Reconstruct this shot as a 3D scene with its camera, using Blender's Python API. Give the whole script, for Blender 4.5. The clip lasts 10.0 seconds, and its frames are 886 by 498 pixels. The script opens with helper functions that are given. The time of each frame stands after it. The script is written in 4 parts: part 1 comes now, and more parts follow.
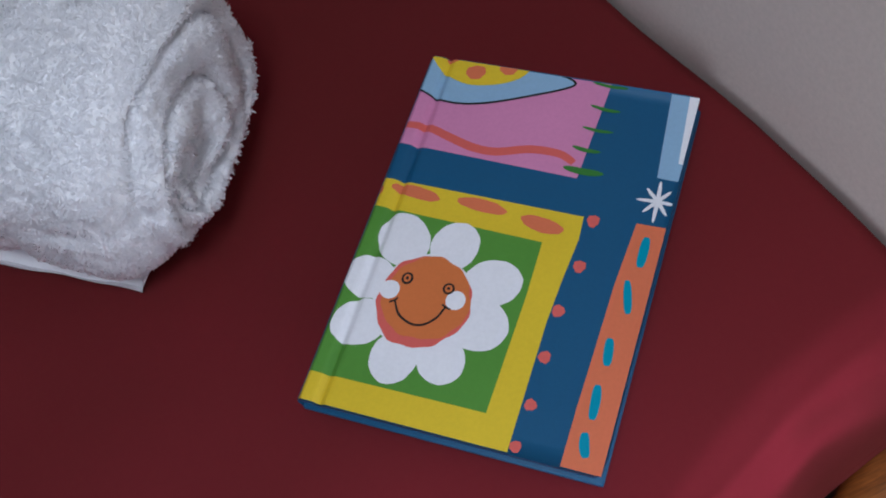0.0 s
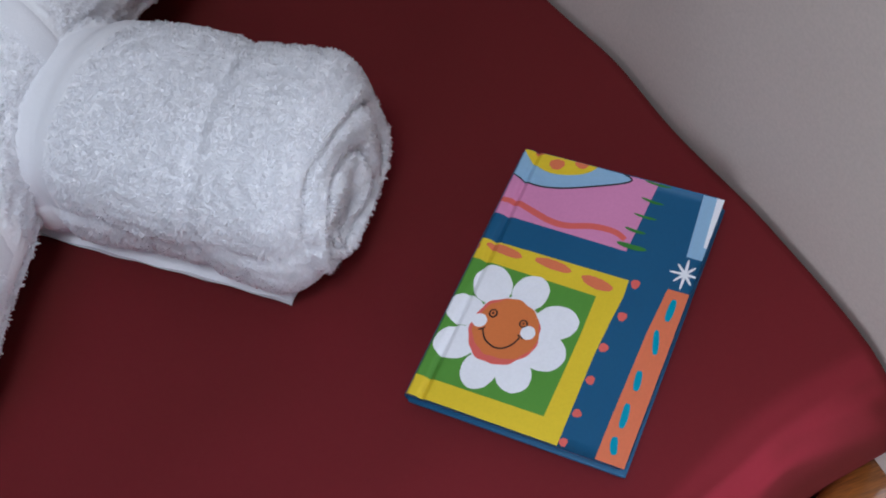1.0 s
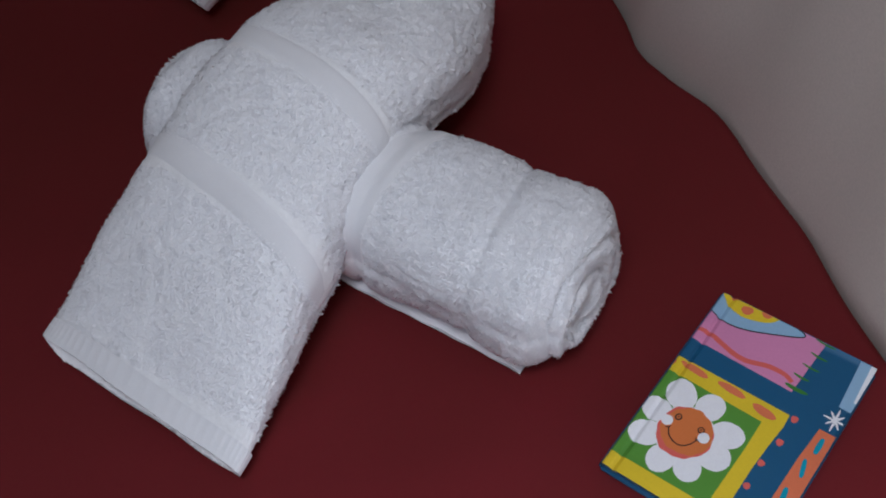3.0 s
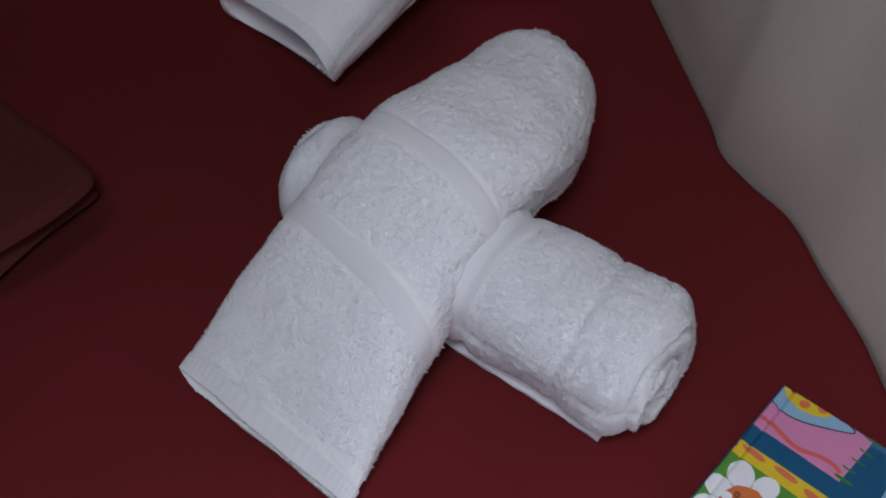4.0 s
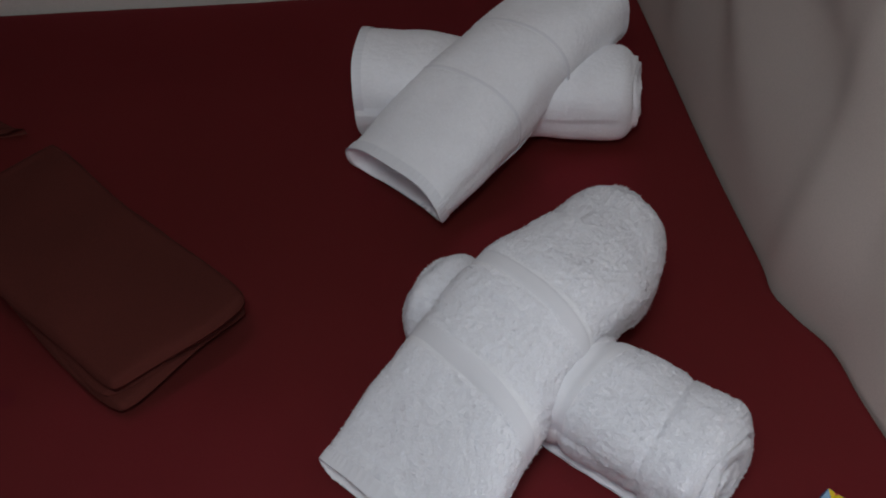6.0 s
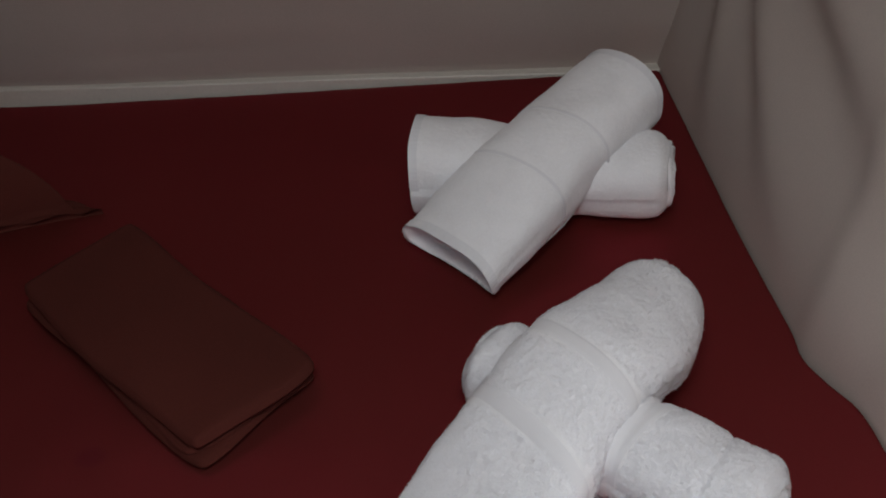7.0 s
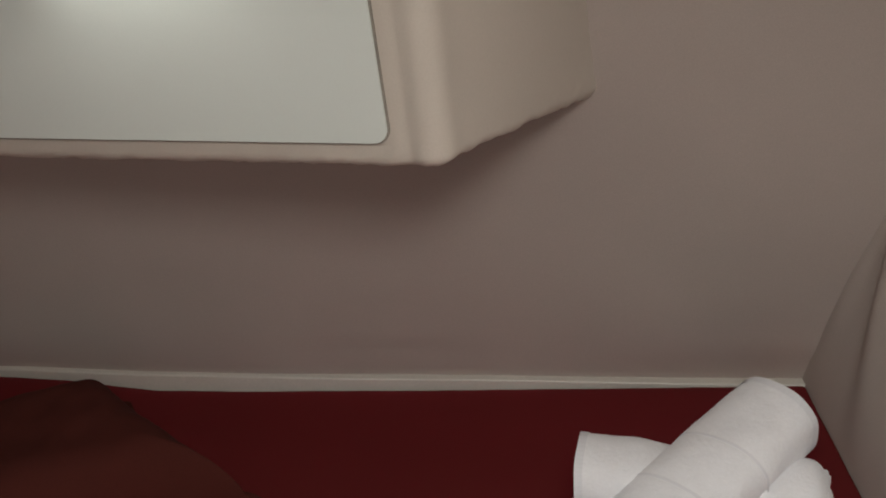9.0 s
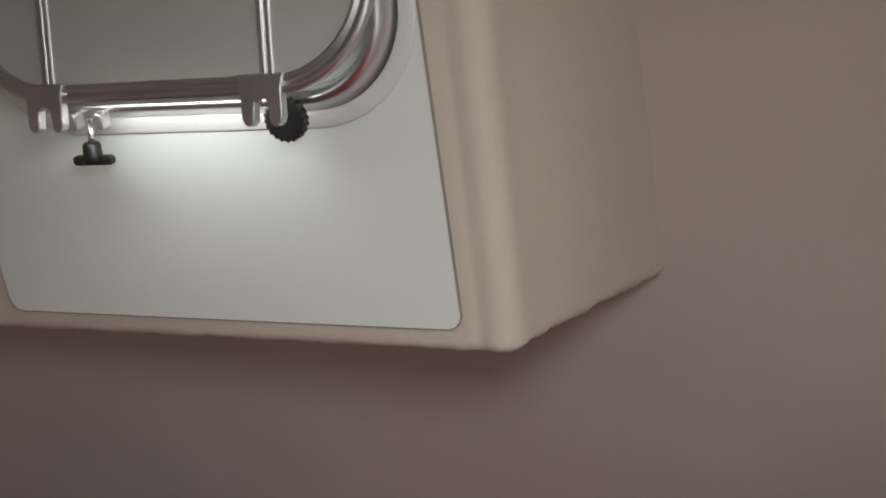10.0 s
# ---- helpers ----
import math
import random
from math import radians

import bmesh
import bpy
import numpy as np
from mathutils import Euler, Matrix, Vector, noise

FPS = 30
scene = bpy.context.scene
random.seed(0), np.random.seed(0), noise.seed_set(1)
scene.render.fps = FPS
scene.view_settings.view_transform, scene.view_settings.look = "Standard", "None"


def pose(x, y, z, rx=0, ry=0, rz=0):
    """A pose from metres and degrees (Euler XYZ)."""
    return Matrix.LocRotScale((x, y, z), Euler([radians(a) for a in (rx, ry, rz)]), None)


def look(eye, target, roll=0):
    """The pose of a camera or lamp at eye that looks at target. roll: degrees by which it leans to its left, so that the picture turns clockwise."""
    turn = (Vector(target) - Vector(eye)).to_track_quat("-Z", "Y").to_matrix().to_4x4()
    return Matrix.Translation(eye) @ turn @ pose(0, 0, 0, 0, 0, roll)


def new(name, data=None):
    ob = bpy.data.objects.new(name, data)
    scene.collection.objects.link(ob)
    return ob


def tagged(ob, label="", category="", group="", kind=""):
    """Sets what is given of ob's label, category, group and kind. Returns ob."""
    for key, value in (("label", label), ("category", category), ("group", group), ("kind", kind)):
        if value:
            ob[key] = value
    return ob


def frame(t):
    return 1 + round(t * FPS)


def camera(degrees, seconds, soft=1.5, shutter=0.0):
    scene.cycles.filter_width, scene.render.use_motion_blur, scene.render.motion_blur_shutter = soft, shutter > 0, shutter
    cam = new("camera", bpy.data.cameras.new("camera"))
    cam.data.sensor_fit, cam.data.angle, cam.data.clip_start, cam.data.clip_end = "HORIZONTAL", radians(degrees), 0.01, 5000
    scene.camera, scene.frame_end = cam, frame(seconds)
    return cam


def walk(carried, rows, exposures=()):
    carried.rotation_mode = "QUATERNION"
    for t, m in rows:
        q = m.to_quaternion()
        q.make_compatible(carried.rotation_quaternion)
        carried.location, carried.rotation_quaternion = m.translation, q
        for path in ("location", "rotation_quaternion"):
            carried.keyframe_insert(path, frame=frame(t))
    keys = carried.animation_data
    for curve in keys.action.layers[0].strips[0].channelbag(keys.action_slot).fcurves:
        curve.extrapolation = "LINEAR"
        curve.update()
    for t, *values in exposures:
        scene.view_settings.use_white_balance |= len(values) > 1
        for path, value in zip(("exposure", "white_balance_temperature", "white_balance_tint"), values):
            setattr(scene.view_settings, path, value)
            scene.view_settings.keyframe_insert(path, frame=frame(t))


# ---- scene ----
cam = camera(44.0, 10.0, soft=1.9)
PATH = [
    (0, (0.0450, -0.1737, 0.3680), (0.1064, 0.3239, -0.4973), -19.05),
    (0.5, (0.0283, -0.2048, 0.4301), (0.0812, 0.3070, -0.4274), -17.45),
    (1, (0.0192, -0.2456, 0.4891), (0.0580, 0.3089, -0.3421), -16.11),
    (1.5, (0.0085, -0.2814, 0.5491), (0.0314, 0.2884, -0.2723), -15.75),
    (2, (-0.0061, -0.3065, 0.5871), (-0.0004, 0.2828, -0.2207), -14.78),
    (2.5, (-0.0308, -0.3058, 0.6245), (-0.0505, 0.2846, -0.1823), -11.39),
    (3, (-0.0516, -0.3063, 0.6536), (-0.0963, 0.3014, -0.1394), -10.62),
    (3.2, (-0.0570, -0.3080, 0.6770), (-0.1860, 0.8940, -0.9170), -10.50),
    (4.3, (-0.1040, -0.3530, 0.7950), (-0.2685, 0.9138, -0.7440), -7.50),
    (4.5, (-0.1107, -0.3648, 0.8126), (-0.1979, 0.2734, 0.0477), -7.38),
    (5, (-0.1114, -0.3956, 0.8432), (-0.2091, 0.2642, 0.0982), -7.90),
    (5.5, (-0.1153, -0.4285, 0.8738), (-0.2194, 0.2611, 0.1572), -7.30),
    (5.7, (-0.1240, -0.4430, 0.8880), (-0.2560, 0.4180, 0.0075), -7.40),
    (6.8, (-0.1670, -0.5450, 0.9870), (-0.3870, 0.9490, -0.3240), -7.95),
    (7, (-0.1738, -0.5555, 0.9913), (-0.2931, 0.1982, 0.3450), -7.83),
    (7.5, (-0.1946, -0.5450, 1.0313), (-0.3292, 0.2351, 0.4204), -7.19),
    (8, (-0.2117, -0.5651, 1.0825), (-0.3789, 0.2403, 0.5140), -7.60),
    (8.5, (-0.2386, -0.5727, 1.1556), (-0.4381, 0.2532, 0.6284), -8.10),
    (9, (-0.2682, -0.5789, 1.1921), (-0.4604, 0.2787, 0.7151), -7.76),
    (9.5, (-0.2718, -0.5659, 1.2509), (-0.4936, 0.3068, 0.8159), -7.83),
    (10, (-0.2762, -0.5638, 1.2681), (-0.5176, 0.3342, 0.9002), -8.20),
]
walk(cam, [(t, look(eye, target, roll)) for t, eye, target, roll in PATH],
     exposures=[(0.0, -0.46, 5800, 11), (1.0, -0.28, 5850, 11), (2.0, -0.10, 5900, 12), (2.5, -0.20, 5950, 12), (3.0, -0.55, 6050, 12),
                (4.5, -0.66, 6050, 11), (5.5, -0.66, 6200, 10), (7.0, -0.48, 6700, 10), (7.5, -0.38, 6950, 10), (8.5, -0.05, 7400, 10), (10.0, 0.10, 6900, 10)])

# ---- daylight and added lamps ----
world = bpy.data.worlds.new("sky")
scene.world = world
world.use_nodes = True
wn = world.node_tree
sky = wn.nodes.new("ShaderNodeTexSky")
sky.sky_type = "NISHITA"
sky.sun_disc = False
sky.sun_elevation, sky.sun_rotation = radians(50), radians(-17)
wn.links.new(sky.outputs[0], wn.nodes["Background"].inputs[0])
wn.nodes["Background"].inputs[1].default_value = 0.10

sun = bpy.data.lights.new("sun", "SUN")
sun.energy, sun.angle, sun.color = 1.0, radians(12), (1.0, 0.96, 0.90)
new("sun", sun).matrix_world = look((-1.2, 4.0, 5.0), (0, 0, 0))


def added_lamp(name, place, target, width, height, power, colour, spread=180):
    """An area lamp added to light the cabin."""
    lamp = bpy.data.lights.new(name, "AREA")
    lamp.shape, lamp.size, lamp.size_y = "RECTANGLE", width, height
    lamp.energy, lamp.color, lamp.spread = power, colour, radians(spread)
    new(name, lamp).matrix_world = look(place, target)


# Added overhead lamp in an unseen, invented opening, to light the berth from above.
CEILING_GAP = (-0.15, -0.52, 1.50)
added_lamp("overhead_fill_light", (CEILING_GAP[0], CEILING_GAP[1], 1.53), (CEILING_GAP[0], CEILING_GAP[1] + 0.001, 0.0), 0.5, 0.5, 16.5, (0.93, 0.97, 1.0))
# Added narrow beam from the left, to brighten the near side lining.
added_lamp("near_wall_beam", (-0.60, -1.0, 0.45), (0.32, -0.33, 0.20), 0.45, 1.0, 2.2, (0.92, 0.96, 1.0), 52)
# Added lamp on the right, to brighten the mattress's front rim.
added_lamp("front_rim_fill", (1.0, -0.62, 0.30), (-0.2, 0.1, 0.05), 0.7, 1.3, 8.0, (0.92, 0.96, 1.0))
# Added lamp at the lid's lower rail, turned to the panel for its glow.
added_lamp("panel_glow_fill", (-0.925, 0.571, 1.000), (-0.912, 0.662, 0.86), 0.30, 0.03, 0.3, (0.92, 0.98, 1.0))


# ---- materials ----
def material(name, colour, rough=0.6, metal=0.0, vary=0.12, scale=6.0, grain=300.0, bump=0.1, depth=0.001,
             sheen=0.0, spec=0.5, stain=None, coat=0.0, aniso=(1, 1, 1)):
    """A surface with large and small variation of its colour, and a fine relief."""
    m = bpy.data.materials.new(name)
    m.use_nodes = True
    n, l = m.node_tree.nodes, m.node_tree.links
    b = n["Principled BSDF"]
    b.inputs["Roughness"].default_value = rough
    b.inputs["Metallic"].default_value = metal
    b.inputs["Specular IOR Level"].default_value = spec
    b.inputs["Sheen Weight"].default_value = sheen
    b.inputs["Coat Weight"].default_value = coat
    tc = n.new("ShaderNodeTexCoord")
    mp = n.new("ShaderNodeMapping")
    mp.inputs["Scale"].default_value = aniso
    l.new(tc.outputs["Object"], mp.inputs["Vector"])
    big = n.new("ShaderNodeTexNoise")
    big.inputs["Scale"].default_value, big.inputs["Detail"].default_value = scale, 4
    fine = n.new("ShaderNodeTexNoise")
    fine.inputs["Scale"].default_value, fine.inputs["Detail"].default_value = grain, 3
    for t in (big, fine):
        l.new(mp.outputs[0], t.inputs["Vector"])
    add = n.new("ShaderNodeMath")
    add.operation = "ADD"
    l.new(big.outputs["Fac"], add.inputs[0])
    l.new(fine.outputs["Fac"], add.inputs[1])
    ramp = n.new("ShaderNodeMapRange")
    ramp.inputs["From Min"].default_value, ramp.inputs["From Max"].default_value = 0.6, 1.4
    l.new(add.outputs[0], ramp.inputs["Value"])
    mix = n.new("ShaderNodeMix")
    mix.data_type = "RGBA"
    lo = [c * (1 - vary) for c in colour]
    hi = [min(1.0, c * (1 + vary)) for c in colour]
    if stain:
        lo = stain
    mix.inputs["A"].default_value = (*lo, 1)
    mix.inputs["B"].default_value = (*hi, 1)
    l.new(ramp.outputs[0], mix.inputs["Factor"])
    l.new(mix.outputs["Result"], b.inputs["Base Color"])
    rr = n.new("ShaderNodeMapRange")
    rr.inputs["To Min"].default_value, rr.inputs["To Max"].default_value = max(0.02, rough - 0.08), min(1, rough + 0.08)
    l.new(big.outputs["Fac"], rr.inputs["Value"])
    l.new(rr.outputs[0], b.inputs["Roughness"])
    bp = n.new("ShaderNodeBump")
    bp.inputs["Strength"].default_value, bp.inputs["Distance"].default_value = bump, depth
    l.new(fine.outputs["Fac"], bp.inputs["Height"])
    l.new(bp.outputs[0], b.inputs["Normal"])
    return m


def woven(name, colour, rough=0.75, sheen=0.2, thread=5200.0, spec=0.3, metal=0.0):
    """Cloth with crossing threads."""
    m = material(name, colour, rough=rough, vary=0.16, scale=5.0, grain=420.0, bump=0.0, sheen=sheen, spec=spec, metal=metal)
    n, l = m.node_tree.nodes, m.node_tree.links
    tc = n["Texture Coordinate"]
    sums = n.new("ShaderNodeMath")
    sums.operation = "ADD"
    for i, way in enumerate(("X", "Y")):
        w = n.new("ShaderNodeTexWave")
        w.bands_direction = way
        w.inputs["Scale"].default_value = thread / 6.283
        w.inputs["Distortion"].default_value = 1.0
        l.new(tc.outputs["Object"], w.inputs["Vector"])
        l.new(w.outputs["Fac"], sums.inputs[i])
    bp = n.new("ShaderNodeBump")
    bp.inputs["Strength"].default_value, bp.inputs["Distance"].default_value = 0.15, 0.0001
    l.new(sums.outputs[0], bp.inputs["Height"])
    l.new(bp.outputs[0], n["Principled BSDF"].inputs["Normal"])
    return m


M_SHEET = woven("crimson_satin", (0.051, 0.0148, 0.0096), rough=0.6, sheen=0.0, spec=0.11)


def add_lustre(m, colour, rough, share):
    """The coloured lustre of satin threads."""
    n, l = m.node_tree.nodes, m.node_tree.links
    gl, mix = n.new("ShaderNodeBsdfGlossy"), n.new("ShaderNodeMixShader")
    gl.inputs["Color"].default_value = (*colour, 1)
    gl.inputs["Roughness"].default_value = rough
    mix.inputs[0].default_value = share
    l.new(n["Principled BSDF"].outputs[0], mix.inputs[1])
    l.new(gl.outputs[0], mix.inputs[2])
    l.new(mix.outputs[0], n["Material Output"].inputs["Surface"])


def add_spot(m, x, y, rx, ry, colour):
    """A faint dark stain on the sheet."""
    n, l = m.node_tree.nodes, m.node_tree.links
    b = n["Principled BSDF"]
    link = b.inputs["Base Color"].links[0]
    tc, mp = n["Texture Coordinate"], n.new("ShaderNodeMapping")
    mp.inputs["Location"].default_value = (-x / rx, -y / ry, 0)
    mp.inputs["Scale"].default_value = (1 / rx, 1 / ry, 1)
    l.new(tc.outputs["Object"], mp.inputs["Vector"])
    ln, mr, mx = n.new("ShaderNodeVectorMath"), n.new("ShaderNodeMapRange"), n.new("ShaderNodeMix")
    ln.operation = "LENGTH"
    l.new(mp.outputs[0], ln.inputs[0])
    l.new(ln.outputs["Value"], mr.inputs["Value"])
    mr.inputs["From Min"].default_value, mr.inputs["From Max"].default_value = 0.6, 1.1
    mr.inputs["To Min"].default_value, mr.inputs["To Max"].default_value = 0.7, 0.0
    mx.data_type = "RGBA"
    l.new(mr.outputs[0], mx.inputs["Factor"])
    l.new(link.from_socket, mx.inputs["A"])
    mx.inputs["B"].default_value = (*colour, 1)
    l.new(mx.outputs["Result"], b.inputs["Base Color"])


add_spot(M_SHEET, -0.757, 0.240, 0.021, 0.017, (0.02, 0.008, 0.008))
add_lustre(M_SHEET, (0.70, 0.032, 0.086), 0.48, 0.285)
M_MAROON = woven("maroon_cotton", (0.072, 0.0172, 0.0130), rough=0.9, sheen=0.0, spec=0.1)
M_TERRY = material("white_terry", (0.86, 0.86, 0.88), rough=0.95, vary=0.05, scale=30, grain=380, bump=0.3, depth=0.0012, sheen=0.3, spec=0.1)
M_PILE = material("white_loops", (0.90, 0.90, 0.925), rough=0.95, vary=0.04, scale=60, grain=500, bump=0.0, sheen=0.2, spec=0.1)


def let_light_through(m, share):
    """Thin fibres pass part of the light on."""
    n, l = m.node_tree.nodes, m.node_tree.links
    tr, mix = n.new("ShaderNodeBsdfTranslucent"), n.new("ShaderNodeMixShader")
    tr.inputs["Color"].default_value = (0.93, 0.93, 0.95, 1)
    mix.inputs[0].default_value = share
    l.new(n["Principled BSDF"].outputs[0], mix.inputs[1])
    l.new(tr.outputs[0], mix.inputs[2])
    l.new(mix.outputs[0], n["Material Output"].inputs["Surface"])


let_light_through(M_PILE, 0.5)
M_BAND = material("white_flat_weave", (0.785, 0.785, 0.815), rough=0.85, vary=0.03, scale=20, grain=900, bump=0.25, depth=0.0004, spec=0.2)
M_LINING = material("cream_vinyl_lining", (0.45, 0.388, 0.353), rough=0.6, vary=0.09, scale=3, grain=500, bump=0.22, depth=0.0006, spec=0.35)
M_PADDED = material("cream_padded_vinyl", (0.56, 0.50, 0.44), rough=0.5, vary=0.05, scale=4, grain=350, bump=0.3, depth=0.0008, spec=0.4)
M_WHITE = material("white_laminate", (0.68, 0.72, 0.685), rough=0.42, vary=0.025, scale=3, grain=600, bump=0.05, depth=0.0002, spec=0.4)
M_TRIM = material("white_painted_strip", (0.66, 0.63, 0.57), rough=0.5, vary=0.07, scale=8, grain=200, bump=0.1, depth=0.0005)
M_CEIL = material("white_headliner", (0.62, 0.60, 0.56), rough=0.7, vary=0.04, scale=3, grain=300, bump=0.15)
M_ALU = material("cast_aluminium", (0.66, 0.66, 0.66), rough=0.38, metal=1.0, vary=0.08, scale=14, grain=260, bump=0.06, depth=0.0003)
M_SPIGOT = material("turned_aluminium", (0.66, 0.66, 0.66), rough=0.34, metal=1.0, vary=0.05, scale=12, grain=300, bump=0.03, depth=0.0002)
M_BRIGHT = material("polished_aluminium", (0.74, 0.74, 0.75), rough=0.24, metal=1.0, vary=0.05, scale=12, grain=300, bump=0.03, depth=0.0002)
M_FLANGE = material("satin_aluminium", (0.80, 0.80, 0.79), rough=0.5, metal=0.3, vary=0.04, scale=12, grain=300, bump=0.03, depth=0.0002)
M_BLACK = material("black_plastic", (0.012, 0.012, 0.013), rough=0.4, vary=0.2, scale=20, grain=300, bump=0.1, depth=0.0003)
M_SEAM = material("dull_joint", (0.26, 0.23, 0.20), rough=0.9, vary=0.2)
M_WOOD = material("varnished_wood", (0.25, 0.085, 0.015), rough=0.32, vary=0.25, scale=9, grain=120, bump=0.1, depth=0.0005,
                  stain=(0.05, 0.016, 0.004), coat=0.3, aniso=(1, 9, 1))
M_SOLE = material("teak_sole", (0.20, 0.10, 0.045), rough=0.5, vary=0.3, scale=5, grain=90, aniso=(8, 1, 1))


def smoked_glass():
    m = material("smoked_acrylic", (0.50, 0.49, 0.46), rough=0.34, vary=0.05, scale=9, grain=400, bump=0.03, depth=0.0001, spec=0.5)
    m.node_tree.nodes["Principled BSDF"].inputs["Transmission Weight"].default_value = 0.35
    return m


M_GLASS = smoked_glass()


# ---- mesh helpers ----
def mesh_object(name, verts, faces, mat, parent=None, label="", smooth=True):
    me = bpy.data.meshes.new(name)
    me.from_pydata([tuple(map(float, v)) for v in verts], [], [tuple(map(int, f)) for f in faces])
    me.materials.append(mat)
    me.update()
    if smooth:
        me.shade_smooth()
    ob = new(name, me)
    if parent:
        ob.parent = parent
    if label:
        tagged(ob, label)
    return ob


def part(name, bm, mat, parent=None, label="", smooth=True):
    me = bpy.data.meshes.new(name)
    bmesh.ops.recalc_face_normals(bm, faces=bm.faces)
    bm.to_mesh(me)
    bm.free()
    me.materials.append(mat)
    if smooth:
        me.shade_smooth()
    ob = new(name, me)
    if parent:
        ob.parent = parent
    if label:
        tagged(ob, label)
    return ob


def grid_faces(nu, nv, close_v=False):
    f = []
    for i in range(nu - 1):
        for j in range(nv if close_v else nv - 1):
            k = (j + 1) % nv
            f.append((i * nv + j, i * nv + k, (i + 1) * nv + k, (i + 1) * nv + j))
    return f


def box_bm(x0, y0, z0, x1, y1, z1, bevel=0.0, seg=2):
    bm = bmesh.new()
    bmesh.ops.create_cube(bm, size=1)
    for v in bm.verts:
        v.co = Vector((x0 + (v.co.x + 0.5) * (x1 - x0), y0 + (v.co.y + 0.5) * (y1 - y0), z0 + (v.co.z + 0.5) * (z1 - z0)))
    if bevel:
        bmesh.ops.bevel(bm, geom=bm.edges[:], offset=bevel, segments=seg, affect="EDGES", profile=0.5)
    return bm


def hull_bm(points, bevel=0.0, seg=3):
    """The solid between eight corners: four below, four above, in the same order."""
    bm = bmesh.new()
    v = [bm.verts.new(p) for p in points]
    for f in ((3, 2, 1, 0), (4, 5, 6, 7), (0, 1, 5, 4), (1, 2, 6, 5), (2, 3, 7, 6), (3, 0, 4, 7)):
        bm.faces.new([v[i] for i in f])
    if bevel:
        bmesh.ops.bevel(bm, geom=bm.edges[:], offset=bevel, segments=seg, affect="EDGES", profile=0.5)
    return bm


def waves(u, v, seed, scale=1.0):
    """Soft unevenness, about -1 to 1."""
    r = np.random.RandomState(seed)
    out = np.zeros(np.broadcast(u, v).shape)
    for k in range(7):
        a, f, p = r.uniform(0, 6.28), scale * (0.6 + 0.55 * k), r.uniform(0, 6.28)
        out = out + np.sin(f * (np.cos(a) * u + np.sin(a) * v) + p) / (1 + 0.5 * k)
    return out / 2.6


def cloud(p, seed):
    """Smooth random values at points, 0 to 1, one cell a unit."""
    i = np.floor(p).astype(np.int64)
    f = p - i
    f = f * f * (3 - 2 * f)
    out = 0.0
    for c in range(8):
        o = np.array([c & 1, (c >> 1) & 1, (c >> 2) & 1])
        q = i + o
        h = (q[..., 0] * 73856093) ^ (q[..., 1] * 19349663) ^ (q[..., 2] * 83492791) ^ (seed * 2654435761)
        h = (h ^ (h >> 13)) * 1274126177 & 0xFFFFFF
        w = np.prod(np.where(o == 1, f, 1 - f), -1)
        out = out + w * (h / 0xFFFFFF)
    return out


def thing(name, label, category, group="", at=(0, 0, 0)):
    ob = new(name)
    ob.location = at
    ob.empty_display_size = 0.05
    return tagged(ob, label, category, group)


# ---- the cabin ----
SIDE_Y = (-1.6, -0.30, -0.06, -0.03, 0.04, 0.106, 0.17, 0.24, 0.285, 0.318, 0.345, 0.40, 0.44, 0.63, 0.70, 0.90, 0.98, 1.06)
SIDE_X = (0.235, 0.232, 0.219, 0.216, 0.204, 0.188, 0.179, 0.159, 0.150, 0.139, 0.121, 0.094, 0.091, 0.052, 0.039, 0.003, -0.015, -0.03)


def side(y):
    """Where the side lining meets the mattress."""
    return np.interp(y, SIDE_Y, SIDE_X)


def side_soft(y):
    return (side(y - 0.012) + side(y) + side(y + 0.012)) / 3


def back(z):
    """The y of the back lining at a height."""
    return 1.052 - 0.17 * z


def front_edge(x):
    """The y of the mattress's slanting front edge."""
    return np.interp(x, (-2.1, 0.08, 0.12, 0.15, 0.18, 0.30), (-1.160, -0.136, -0.1135, -0.1005, -0.0940, -0.0760))


def build_side_lining():
    ny, nz = 150, 60
    y = np.linspace(-0.10, 1.10, ny)[:, None]
    z = np.concatenate([np.linspace(-0.62, -0.1, 6), np.linspace(-0.06, 1.56, nz - 6)])[None, :]
    flare = np.interp(y, (-0.3, 0.2, 0.5, 1.0), (0.08, 0.13, 0.20, 0.26))
    x = side_soft(y) + 0.002 + flare * np.maximum(z, -0.1) + 0.0 * z
    gather = np.interp(y, (0.30, 0.55, 0.8, 0.99), (0.0, 1.0, 1.0, 0.6))
    rise = np.clip(z / 0.25, 0, 1)
    # the cloth is gathered near the far upper corner, and its folds fan out from there
    phi = np.arctan2(0.985 - y, 0.43 - z)
    far = np.hypot(0.985 - y, 0.43 - z)
    fan = np.clip(far / 0.22, 0, 1) * np.clip((0.43 - z) / 0.05, 0, 1)
    x = x + gather * rise * fan * (0.012 * np.sin(12.0 * phi + 0.2) + 0.003 * np.sin(25 * phi + 2.0))
    x = x + gather * np.clip((z - 0.45) / 0.1, 0, 1) * 0.008 * np.sin(19 * y + 1.0)
    x = x + 0.003 * waves(y, z, 4, 5)
    v = np.stack([x, y + 0 * z, z + 0 * y], -1).reshape(-1, 3)
    vo = v + np.array([0.03, 0, 0])
    f = grid_faces(ny, nz)
    n = len(v)
    faces = [q[::-1] for q in f] + [tuple(i + n for i in q) for q in f]
    faces += [(j, j + 1, j + 1 + n, j + n) for j in range(nz - 1)]
    return tagged(mesh_object("wall_side", np.vstack([v, vo]), faces, M_LINING),
                  "cream vinyl side lining with soft vertical folds above the mattress", "wall", kind="structure")


